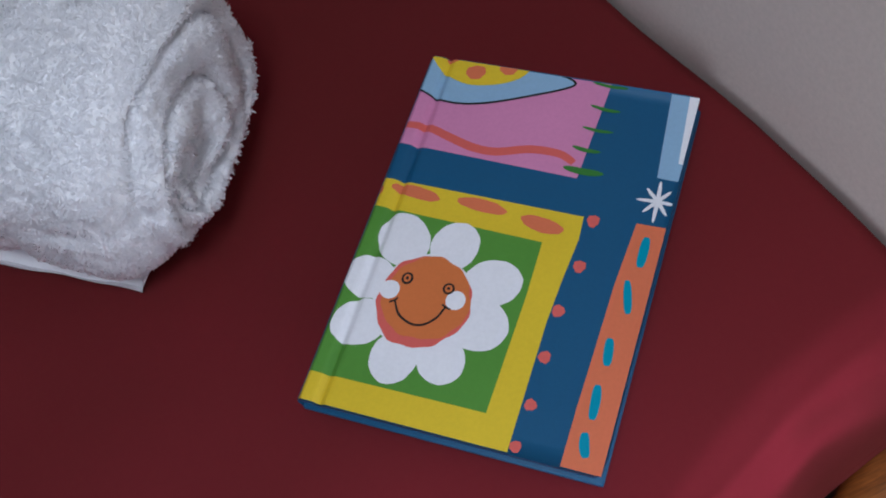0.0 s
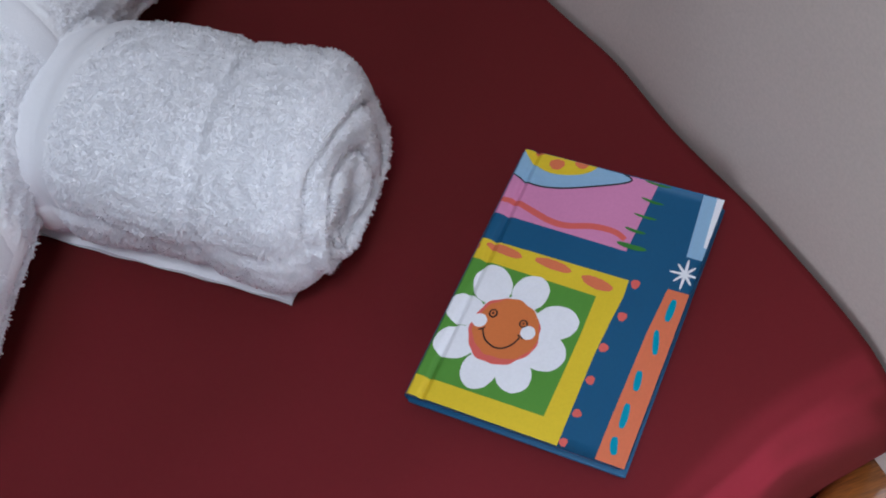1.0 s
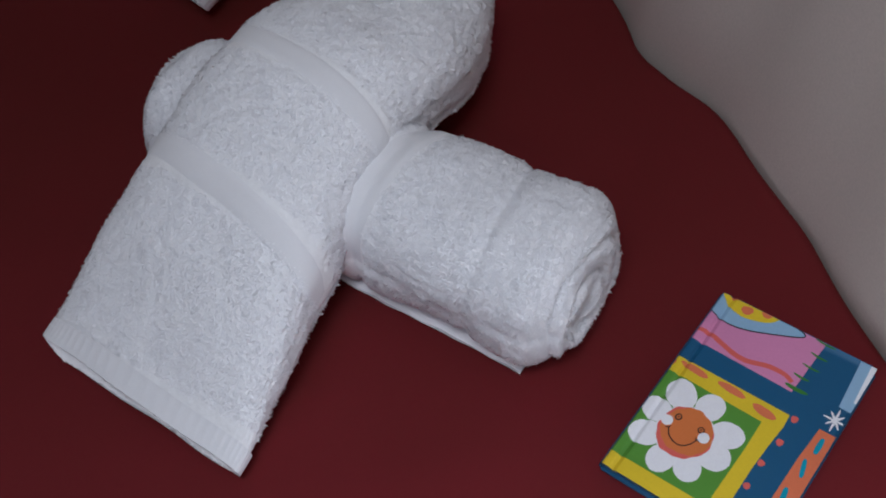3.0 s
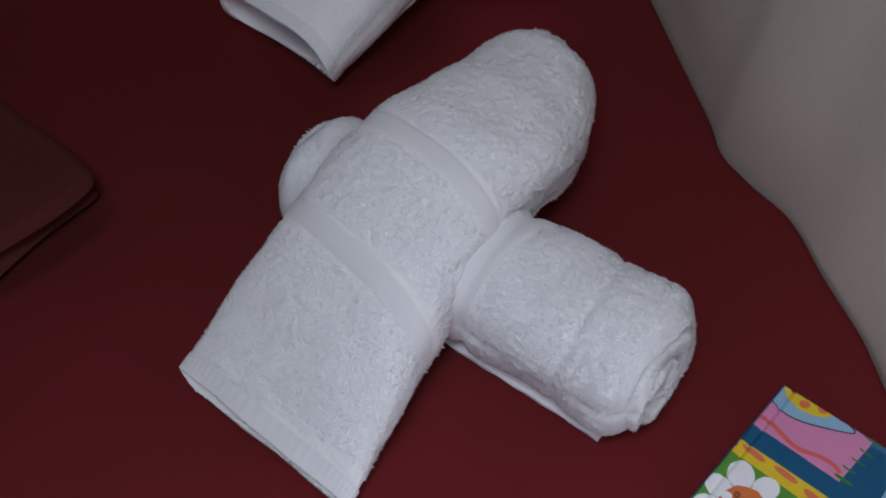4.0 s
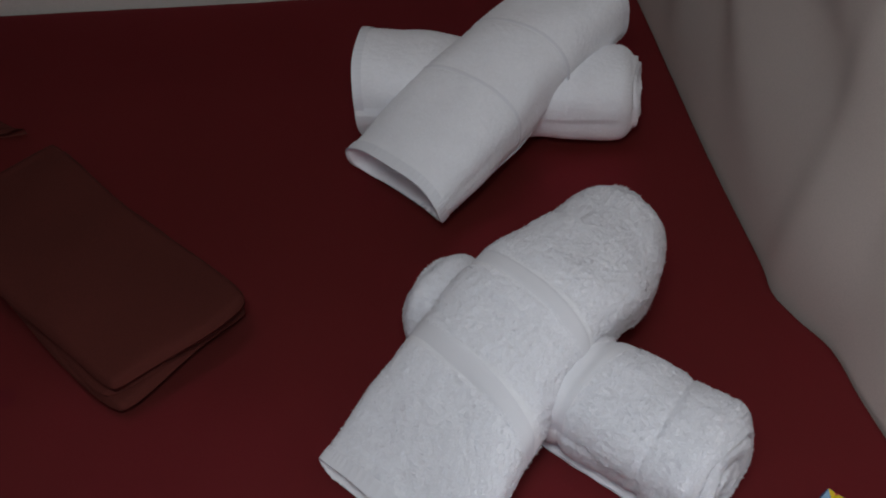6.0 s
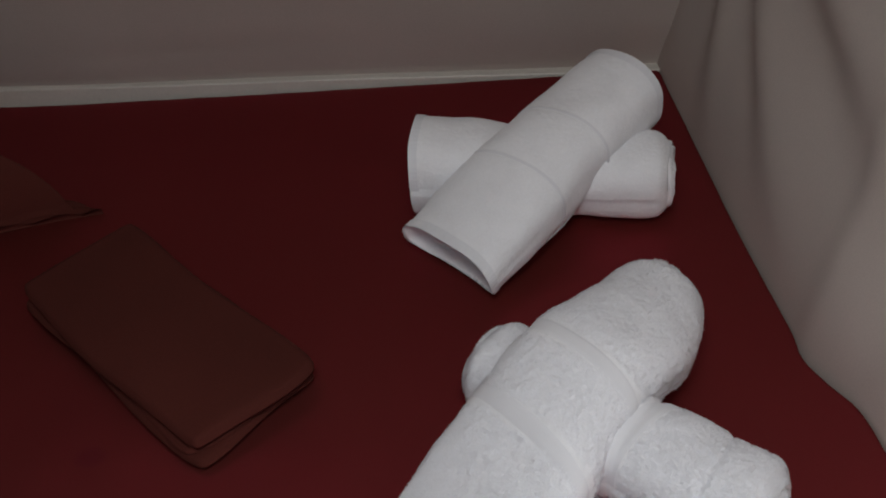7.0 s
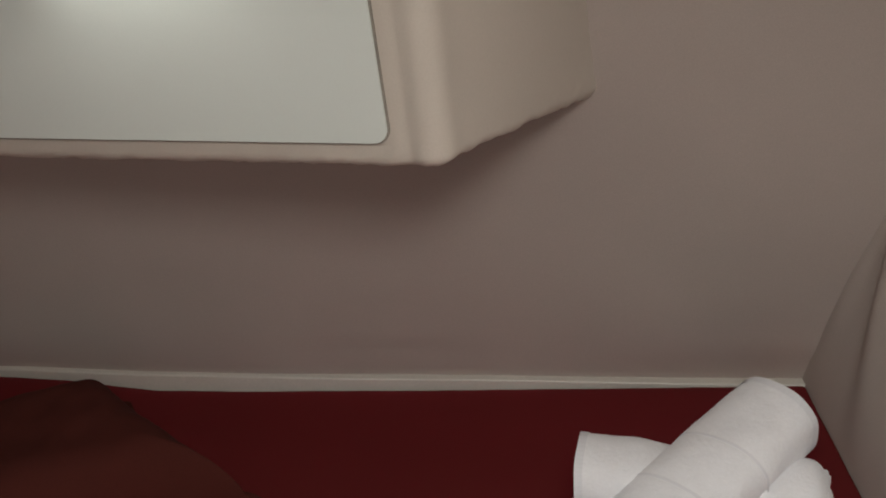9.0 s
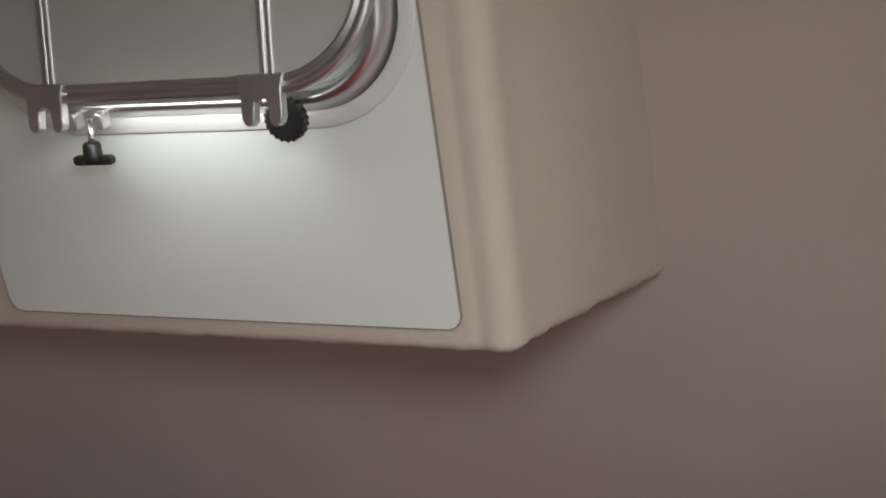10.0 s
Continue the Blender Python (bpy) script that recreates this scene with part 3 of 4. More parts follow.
INK = {
    "blue": paint("print_deep_blue", (0.008, 0.085, 0.19)),
    "yellow": paint("print_yellow", (0.72, 0.52, 0.02)),
    "green": paint("print_green", (0.09, 0.27, 0.035)),
    "white": paint("print_white", (0.80, 0.80, 0.84)),
    "orange": paint("print_orange", (0.68, 0.170, 0.075)),
    "face": paint("print_warm_orange", (0.62, 0.17, 0.045)),
    "rose": paint("print_rose_red", (0.66, 0.12, 0.10)),
    "pink": paint("print_pink", (0.62, 0.23, 0.42)),
    "sky": paint("print_pale_blue", (0.27, 0.44, 0.62)),
    "teal": paint("print_turquoise", (0.0, 0.27, 0.40)),
    "leaf": paint("print_leaf_green", (0.04, 0.19, 0.03)),
    "black": paint("print_black", (0.012, 0.012, 0.012)),
}


def build_notebook():
    root = thing("notebook", "hardback notebook with a bright painted cover of a smiling daisy", "notebook")
    root.matrix_world = BOOK_POSE
    w, ln, t = BOOK_W, BOOK_L, BOOK_T
    part("back_cover", box_bm(0.0, 0.0, 0.0012, w, ln, 0.0035, 0.0008), INK["blue"], root)
    part("pages", box_bm(0.004, 0.0025, 0.0035, w - 0.003, ln - 0.0025, t - 0.0024, 0.0), material("paper_block", (0.72, 0.68, 0.58), rough=0.9, vary=0.12, scale=20, grain=900, aniso=(1, 1, 60), bump=0.3), root, smooth=False)

    def cover_z(u):
        """Height of the front board: a rounded spine and the groove of the hinge."""
        return t - 0.0018 * math.exp(-((u - 0.0085) / 0.0017) ** 2) - 0.002 * max(0.0, 1 - u / 0.002) ** 2

    cuts = [0.0006, 0.0012, 0.002, 0.0035, 0.0050, 0.0060, 0.0068, 0.0074, 0.0080, 0.0085, 0.0090, 0.0096, 0.0102, 0.0110, 0.0120, 0.0135]
    us = [0.0] + cuts + [0.0135 + (w - 0.0135) * i / 30 for i in range(1, 31)]
    nu, nv = len(us), 24
    vs = [ln * j / (nv - 1) for j in range(nv)]

    def corner(u, v):
        """The two outer corners are a little rounded."""
        r = 0.004
        if u > w - r:
            for c in (r, ln - r):
                if (v < c if c == r else v > c):
                    d = math.hypot(u - (w - r), v - c)
                    if d > r:
                        return w - r + (u - w + r) * r / d, c + (v - c) * r / d
        return u, v

    top, low = [], []
    for u in us:
        for v in vs:
            a, b = corner(u, v)
            top.append((a, b, cover_z(u)))
            low.append((a, b, max(0.0035, cover_z(u) - 0.0022)))
    n = len(top)
    f = grid_faces(nu, nv)
    faces = f[:] + [tuple(i + n for i in q[::-1]) for q in f]
    loop = [i * nv for i in range(nu)] + [(nu - 1) * nv + j for j in range(1, nv)] + [i * nv + nv - 1 for i in range(nu - 2, -1, -1)] + [j for j in range(nv - 2, 0, -1)]
    for i in range(len(loop)):
        p, q = loop[i], loop[(i + 1) % len(loop)]
        faces.append((q, p, p + n, q + n))
    mesh_object("front_cover", top + low, [q[::-1] for q in faces], INK["blue"], root, "glossy printed board")
    spine = []
    for j in range(2):
        for k in range(9):
            a = math.pi * k / 8
            spine.append((0.0022 - 0.0035 * math.sin(a), 0.0008 + j * (ln - 0.0016), 0.0014 + (t - 0.0022) * (0.5 - 0.5 * math.cos(a))))
    mesh_object("spine", spine, grid_faces(2, 9), INK["blue"], root)

    layer = [0]

    def blot(name, outline, ink, level=1):
        """A painted patch of the cover, from its outline in millimetres from the spine and the foot."""
        bm = bmesh.new()
        pts = []
        m = len(outline)
        for i in range(m):
            (x0, y0), (x1, y1) = outline[i], outline[(i + 1) % m]
            k = max(1, int(math.hypot(x1 - x0, y1 - y0) / 2.5))
            pts += [(x0 + (x1 - x0) * j / k, y0 + (y1 - y0) * j / k) for j in range(k)]
        clean = []
        for p in pts:
            q = (min(max(p[0] * w / 108.5, 0.0006), w - 0.0006), min(max(p[1] * ln / 155.0, 0.0006), ln - 0.0006))
            if not clean or math.hypot(q[0] - clean[-1][0], q[1] - clean[-1][1]) > 2e-4:
                clean.append(q)
        if math.hypot(clean[0][0] - clean[-1][0], clean[0][1] - clean[-1][1]) < 2e-4:
            clean.pop()
        face = bm.faces.new([bm.verts.new((x, y, 0)) for x, y in clean])
        for cut in cuts:
            bmesh.ops.bisect_plane(bm, geom=bm.verts[:] + bm.edges[:] + bm.faces[:], plane_co=(cut, 0, 0), plane_no=(1, 0, 0))
        bmesh.ops.triangulate(bm, faces=bm.faces[:])
        for v in bm.verts:
            v.co.z = cover_z(v.co.x) + 0.00012 * level
        bm.normal_update()
        for fc in bm.faces:
            if fc.normal.z < 0:
                fc.normal_flip()
        me = bpy.data.meshes.new(name)
        bm.to_mesh(me)
        bm.free()
        me.materials.append(INK[ink])
        ob = new(name, me)
        ob.parent = root
        return ob

    def oval(x, y, rx, ry, turn=0.0, rough=0.0, seed=0, n=36):
        r = random.Random(seed)
        ph = [r.uniform(0, 6.28) for _ in range(4)]
        c, s = math.cos(radians(turn)), math.sin(radians(turn))
        out = []
        for i in range(n):
            a = 2 * math.pi * i / n
            k = 1 + rough * (math.sin(3 * a + ph[0]) + 0.7 * math.sin(7 * a + ph[1]) + 0.6 * math.sin(13 * a + ph[2])) / 2
            px, py = rx * k * math.cos(a), ry * k * math.sin(a)
            out.append((x + px * c - py * s, y + px * s + py * c))
        return out

    def stroke(points, width, taper=0.6):
        """A brush stroke along points."""
        left, right = [], []
        m = len(points)
        for i, (x, y) in enumerate(points):
            (xa, ya), (xb, yb) = points[max(i - 1, 0)], points[min(i + 1, m - 1)]
            d = math.hypot(xb - xa, yb - ya) or 1
            k = width / 2 * (1 - taper * abs(2 * i / (m - 1) - 1) ** 3)
            nx, ny = -(yb - ya) / d * k, (xb - xa) / d * k
            left.append((x + nx, y + ny))
            right.append((x - nx, y - ny))
        return left + right[::-1]

    def curve(points, n=24):
        """A smooth line through points."""
        out = []
        p = [points[0]] + list(points) + [points[-1]]
        for i in range(1, len(p) - 2):
            for j in range(n // (len(points) - 1) + 1):
                t_ = j / (n // (len(points) - 1) + 1)
                out.append(tuple(0.5 * (2 * p[i][k] + (p[i + 1][k] - p[i - 1][k]) * t_ + (2 * p[i - 1][k] - 5 * p[i][k] + 4 * p[i + 1][k] - p[i + 2][k]) * t_ ** 2
                                        + (3 * p[i][k] - p[i - 1][k] - 3 * p[i + 1][k] + p[i + 2][k]) * t_ ** 3) for k in (0, 1)))
        return out + [points[-1]]

    blot("print_cloth", [(-0, 155), (74.2, 155.5), (71.9, 109.7), (-1.1, 111.2)], "pink", 1)
    blot("print_dish", [(-1.6, 155.3), (42.5, 157.2)] + curve([(52.4, 155.4), (60.3, 151.5), (43, 142), (26, 135.3), (12.1, 133.8), (-2.1, 138.4)]) , "sky", 2)
    blot("print_dish_line", stroke(curve([(-2.1, 138.4), (12.1, 133.8), (26, 135.3), (43, 142), (60.4, 151.2), (52.4, 155.4), (42.6, 156.7)], 40), 1.0, 0.3), "black", 3)
    blot("print_fruit", [(42.6, 156.9), (19.9, 156.3), (-0.1, 155.3)] + curve([(0.1, 154.7), (7.9, 147.1), (18.8, 143.4), (30.2, 145.5), (38.4, 150.1), (42.6, 156.9)]), "yellow", 4)
    blot("print_dot", oval(20.6, 149.7, 4.0, 3.4, 20, 0.1, 845), "orange", 5)
    blot("print_dot", oval(33.1, 154.1, 3.7, 3.2, 20, 0.1, 902), "orange", 5)
    blot("print_dot", oval(10, 154.9, 3.1, 1.9, 20, 0.1, 808), "orange", 5)
    blot("print_ripple", stroke(curve([(-2, 119.7), (9.1, 120.4), (19.5, 117.6), (29.6, 114.9), (38.9, 114.8), (51.5, 118.6), (62.6, 118.9), (69, 116.1)], 40), 3.7, 0.25), "rose", 2)
    blot("print_stitch", stroke(curve([(67.1, 154), (74.2, 153.2), (81, 153.5)], 8), 1.4, 0.8), "leaf", 3)
    blot("print_stitch", stroke(curve([(68.7, 143.2), (74.7, 142.1), (80.5, 142.1)], 8), 1.6, 0.8), "leaf", 3)
    blot("print_stitch", stroke(curve([(68.2, 132.7), (74.2, 132), (80, 132.3)], 8), 1.5, 0.8), "leaf", 3)
    blot("print_stitch", stroke(curve([(66.6, 123.3), (72.2, 122.4), (77.6, 122.6)], 8), 1.8, 0.8), "leaf", 3)
    blot("print_stitch", stroke(curve([(65.7, 113.5), (73.5, 112.9), (81, 113.3)], 8), 2.9, 0.8), "leaf", 3)
    blot("print_window", [(97.2, 156), (108.8, 155.9), (109.4, 115.9), (100.2, 116.1)], "sky", 1)
    blot("print_light", [(104.1, 156.6), (108.8, 155.9), (109.4, 123.6), (106.3, 123.7)], "white", 2)
    blot("print_star_ray", stroke(curve([(109.7, 105.8), (102.6, 106), (95.1, 105.6)], 8), 1.5, 0.7), "white", 2)
    blot("print_star_ray", stroke(curve([(106.9, 100.7), (102.6, 106), (97.8, 110.8)], 8), 1.5, 0.7), "white", 3)
    blot("print_star_ray", stroke(curve([(102.8, 97), (102.6, 106), (102, 114.6)], 8), 1.5, 0.7), "white", 4)
    blot("print_star_ray", stroke(curve([(98.4, 100.5), (102.6, 106), (106.5, 111)], 8), 1.5, 0.7), "white", 5)
    blot("print_border", [(97.4, 95.6), (109.4, 95.8), (108.8, 0.3), (94.4, 0), (94.5, 20.9), (95.1, 45), (95.6, 69.6)], "orange", 1)
    blot("print_dash", stroke(curve([(102.3, 90.7), (102.4, 84.1), (102.4, 78.2)], 10), 3.4, 0.55), "teal", 2)
    blot("print_dash", stroke(curve([(99.6, 72.2), (101.3, 65.3), (102.7, 59.4)], 10), 2.9, 0.55), "teal", 2)
    blot("print_dash", stroke(curve([(99.1, 49.1), (99.8, 43.7), (100.4, 38.7)], 10), 3.3, 0.55), "teal", 2)
    blot("print_dash", stroke(curve([(99.3, 31.4), (100, 25), (100.3, 18.7)], 10), 3.3, 0.55), "teal", 2)
    blot("print_dash", stroke(curve([(99.3, 13.9), (100.2, 9.3), (101.6, 5.4)], 10), 3.4, 0.55), "teal", 2)
    blot("print_frame", [(-0.6, 94.5), (78.5, 94.1), (79.1, 84.4), (77.7, 68.6), (76.6, 50.1), (76.5, 0.4), (-0.2, -0.5)], "yellow", 1)
    blot("print_field", [(-0.6, 81.8), (66.7, 80.3), (67, 57.9), (65.9, 12), (0.2, 11.5)], "green", 2)
    blot("print_dash", oval(14.7, 90.6, 10.1, 2.6, -6, 0.06, 743), "orange", 2)
    blot("print_dash", oval(40.9, 90.4, 9.8, 2.7, -4, 0.06, 858), "orange", 2)
    blot("print_dash", oval(64.6, 87.4, 8.3, 3.1, -8, 0.06, 963), "orange", 2)
    blot("print_dash", oval(-0.1, 89, 2.0, 2.3, 0, 0.06, 677), "orange", 2)
    blot("print_dot", oval(82.2, 93, 2.2, 2.6, 0, 0.14, 1052), "rose", 2)
    blot("print_dot", oval(82.1, 73.7, 2.2, 2.5, 0, 0.14, 1030), "rose", 2)
    blot("print_dot", oval(79.4, 54.9, 2.2, 2.4, 0, 0.14, 995), "rose", 2)
    blot("print_dot", oval(79.4, 36.7, 2.1, 2.3, 0, 0.14, 972), "rose", 2)
    blot("print_dot", oval(79.5, 18.7, 2.1, 2.1, 0, 0.14, 949), "rose", 2)
    blot("print_dot", oval(78.6, 3.2, 2.0, 2.1, 0, 0.14, 923), "rose", 2)
    blot("print_petal", oval(16.8, 69.8, 11.6, 9.8, -55, 0.025, 0), "white", 3)
    blot("print_petal", oval(36.3, 71.1, 10.6, 8.9, -99, 0.025, 1), "white", 4)
    blot("print_petal", oval(53.7, 59.6, 11.2, 9.5, -149, 0.025, 2), "white", 3)
    blot("print_petal", oval(53.0, 43.0, 11.9, 10.2, 169, 0.025, 3), "white", 4)
    blot("print_petal", oval(44.6, 27.3, 10.3, 8.6, 122, 0.025, 4), "white", 3)
    blot("print_petal", oval(28.7, 23.6, 10.4, 8.7, 81, 0.025, 5), "white", 4)
    blot("print_petal", oval(11.9, 33.8, 10.7, 9.2, 31, 0.025, 6), "white", 3)
    blot("print_petal", oval(9.6, 52.0, 10.3, 8.7, -12, 0.025, 7), "white", 4)
    blot("print_petal_base", oval(32, 47, 18.6, 19.4, 0, 0.03, 12, 48), "white", 2.5)
    blot("print_heart", oval(32, 46.8, 17.2, 18.4, 0, 0.05, 3, 60), "rose", 5)
    blot("print_face", oval(32.8, 48.4, 16.0, 16.7, 0, 0.05, 9, 60), "face", 6)
    blot("print_cheek", oval(18.6, 48.6, 3.7, 3.8, 0, 0.02, 698), "white", 7)
    blot("print_cheek", oval(43.3, 49.9, 3.6, 3.8, 0, 0.02, 814), "white", 7)
    blot("print_eye", oval(23.5, 54.4, 2.2, 2.5, 0), "black", 7)
    blot("print_eye", oval(23.5, 54.4, 1.3, 1.6, 0), "face", 8)
    blot("print_eye", oval(23.5, 54.4, 0.6, 0.7, 0), "black", 9)
    blot("print_eye", oval(39.5, 53.8, 2.2, 2.3, 0), "black", 7)
    blot("print_eye", oval(39.5, 53.8, 1.4, 1.5, 0), "face", 8)
    blot("print_eye", oval(39.5, 53.8, 0.6, 0.6, 0), "black", 9)
    blot("print_smile", stroke(curve([(22, 44.6), (25.1, 39.8), (30.4, 37.3), (34.9, 38), (38.6, 41.6), (40.5, 46.4)], 30), 0.9, 0.2), "black", 7)
    blot("print_smile", stroke(curve([(20.1, 43.6), (21.9, 44.8), (22.7, 46.1)], 6), 0.8, 0.2), "black", 8)
    blot("print_smile", stroke(curve([(39, 47.2), (40.7, 46.5), (42.4, 46)], 6), 0.8, 0.2), "black", 8)


build_notebook()


# ---- bedding ----
def build_pillow():
    """A dark pillow in a flanged case."""
    root = thing("pillow", "dark maroon pillow in a flanged cotton case on the sheet", "pillow", at=(-1.300, 0.752, 0.0))
    root.rotation_euler = (0, 0, radians(-6))
    nu, nv = 110, 96
    lx, ly = 0.235, 0.235
    a, b = np.linspace(-1, 1, nu)[:, None], np.linspace(-1, 1, nv)[None, :]
    edge = np.minimum(1 - np.abs(a), 1 - np.abs(b))
    dome = np.clip((edge - 0.10) / 0.55, 0, 1)
    h = 0.130 * (1 - (1 - dome) ** 2.6) ** 0.62
    pinch = 1 - 0.17 * (1 - np.abs(a) ** 2) * np.abs(b) ** 3 - 0.0 * a
    x = lx * a * (1 - 0.17 * (1 - b ** 2) * np.abs(a) ** 3)
    y = ly * b * pinch
    x, y = (x - y) * 0.7071 * 1.25, (x + y) * 0.7071 * 0.74
    wr = 0.006 * waves(x * 26, y * 26, 5, 1.0) * np.clip(dome * 4, 0, 1)
    rip = 0.006 * np.exp(-(edge / 0.14) ** 2) * np.sin(19 * a + 15 * b + 2 * np.sin(5 * a))
    top = np.stack([x, y, 0.006 + h + wr + np.abs(rip)], -1).reshape(-1, 3)
    bot = np.stack([x, y, 0.0015 + 0 * h], -1).reshape(-1, 3)
    f = grid_faces(nu, nv)
    n = nu * nv
    faces = f + [tuple(i + n for i in q[::-1]) for q in f]
    loop = [i * nv for i in range(nu)] + [(nu - 1) * nv + j for j in range(1, nv)] + [i * nv + nv - 1 for i in range(nu - 2, -1, -1)] + [j for j in range(nv - 2, 0, -1)]
    for i in range(len(loop)):
        p, q = loop[i], loop[(i + 1) % len(loop)]
        faces.append((q, p, p + n, q + n))
    mesh_object("pillowcase", np.vstack([top, bot]), [q[::-1] for q in faces], M_MAROON, root)


build_pillow()


def build_folded_sheet():
    """A folded sheet: stacked layers with a rounded fold at one end."""
    root = thing("folded_sheet", "dark maroon cotton sheet folded into a flat stack", "folded sheet", at=(-0.487, 0.352, 0.0))
    root.rotation_euler = (0, 0, math.atan2(0.30, -0.335))
    length, width = 0.44, 0.19
    z0 = 0.002
    for i, (thick, dx, poke) in enumerate(((0.015, 0.004, 0.005), (0.007, 0.012, 0.0), (0.019, 0.0, 0.0))):
        nu, nv = 90, 50
        a, b = np.linspace(0, 1, nu)[:, None], np.linspace(0, 1, nv)[None, :]
        x = dx + a * (length - 2 * dx) - poke * b ** 1.5 * (1 - a) ** 2 + 0.005 * np.sin(5 * b + 1.7 * i) * (1 - a)
        y = 0.001 * i + b * (width - 0.002 * i) + 0.004 * np.sin(7 * a + 2 * i)
        # rounded corners
        cut = np.abs(2 * a - 1) ** 14 * np.abs(2 * b - 1) ** 7
        x, y = x - 0.007 * np.sign(2 * a - 1) * cut, y - 0.007 * np.sign(2 * b - 1) * cut
        e = np.minimum(np.minimum(a * length, (1 - a) * length), np.minimum(b * width, (1 - b) * width))
        r = thick * 0.5
        k = np.sqrt(np.clip(1 - np.clip(1 - e / (r * 1.3), 0, 1) ** 2, 0, 1))
        sag = 0.0050 * waves(x * 16, y * 16, 30 + i, 1.0) * np.clip(e / 0.02, 0, 1)
        mid = z0 + r
        top = np.stack([x, y, mid + r * k + sag], -1).reshape(-1, 3)
        bot = np.stack([x, y, mid - r * k], -1).reshape(-1, 3)
        f = grid_faces(nu, nv)
        n = nu * nv
        mesh_object("layer", np.vstack([top, bot]), [q for q in f] + [tuple(j + n for j in q[::-1]) for q in f], M_MAROON, root)
        z0 += thick - 0.0005


build_folded_sheet()


# ---- the boxed housing and its opening port ----
FACE = Matrix.Translation((-0.525, 0.610, 0.0)) @ Matrix.Rotation(math.atan(-0.15), 4, "Z")


def face(x, y, z):
    """A place on the housing's front: along it, towards the wall, and up."""
    return FACE @ Vector((x, y, z))


def build_housing():
    """A padded box under the deck, with a rounded rim."""
    root = thing("boxed_housing", "cream padded housing with a white panel, boxed out from the wall", "housing")
    ends = {}
    for k, up in (("low", 0.0), ("high", 1.0)):
        ends[k] = (face(-1.6, 0, 0), face(0.004 + 0.008 * up, 0, 0), Vector((-0.340, 0.973 - 0.1 * up, 0)))
    rows, turn = 46, 12

    def section(up, inset):
        """The outline at a height: along the front, round the padded corner, along the side."""
        a, c, b = [ends["low"][i].lerp(ends["high"][i], up) for i in range(3)]
        d0, d1 = (c - a).normalized(), (b - c).normalized()
        n0, n1 = Vector((-d0.y, d0.x, 0)), Vector((-d1.y, d1.x, 0))
        r = 0.036
        p0, p1 = c - d0 * r, c + d1 * r
        out = [(a.lerp(p0, 1 - (1 - i / 120) ** 2), n0, 0.0) for i in range(120)]
        for i in range(turn + 1):
            s = i / turn
            q = p0 * (1 - s) ** 2 + c * 2 * s * (1 - s) + p1 * s ** 2
            out.append((q, (n0 * (1 - s) + n1 * s).normalized(), 0.0))
        out += [(p1.lerp(b, i / 60), n1, i / 60) for i in range(1, 61)]
        got = []
        run = [0.0]
        for k in range(1, len(out)):
            run.append(run[-1] + (out[k][0] - out[k - 1][0]).length)
        for k, (q, n, s) in enumerate(out):
            d = run[k] - run[126]
            # the cloth is drawn into soft upright pleats beside the corner
            tall = 0.75 + 0.25 * math.sin(5 * up + 1.0)
            pleat = 0.0042 * math.exp(-((d + 0.034 - 0.006 * up) / 0.013) ** 2) + 0.0010 * math.exp(-((d - 0.030) / 0.012) ** 2)
            swell = 0.0075 * math.exp(-(d / 0.035) ** 2)
            got.append((q + n * (inset + tall * pleat - swell), 0.640 - 0.054 * s))
        return got

    steps = [(0.017 * (1 - math.cos(radians(90 * i / 5))), 0.017 * (1 - math.sin(radians(90 * i / 5)))) for i in range(5, -1, -1)]
    verts = []
    for inset, rise in steps:
        for q, z in section(0.0, inset):
            verts.append(Vector((q.x, q.y, z + rise)))
    for j in range(1, rows):
        up = (j / (rows - 1)) ** 1.4
        for q, z in section(up, 0.0):
            verts.append(Vector((q.x, q.y, z + 0.017 + (1.499 - z - 0.017) * up)))
    wide = len(section(0, 0))
    for v in verts:
        lump = noise.noise(v * 45) + 0.6 * noise.noise(v * 110)
        v.z += 0.0060 * lump * max(0.0, 1 - (v.z - 0.58) / 0.13)
        v.y += 0.0050 * noise.noise(v * 60 + Vector((3, 1, 7))) * max(0.0, 1 - (v.z - 0.58) / 0.12) + 0.0012 * noise.noise(Vector((v.x * 14, v.y * 14, v.z * 5)))
    faces = grid_faces(len(steps) + rows - 1, wide)
    verts.append(Vector((-2.06, 0.97, 0.58)))
    faces.append(tuple(range(wide - 1, -1, -1)) + (len(verts) - 1,))
    bm = bmesh.new()
    bv = [bm.verts.new(v) for v in verts]
    for q in faces:
        bm.faces.new([bv[i] for i in q])
    part("padding", bm, M_PADDED, root)
    return root


HOUSING = build_housing()


def rounded(x0, z0, x1, z1, r, n=12):
    out = []
    for cx, cz, a0 in ((x1 - r, z0 + r, -90), (x1 - r, z1 - r, 0), (x0 + r, z1 - r, 90), (x0 + r, z0 + r, 180)):
        for i in range(n + 1):
            a = radians(a0 + 90 * i / n)
            out.append((cx + r * math.cos(a), cz + r * math.sin(a)))
    return out


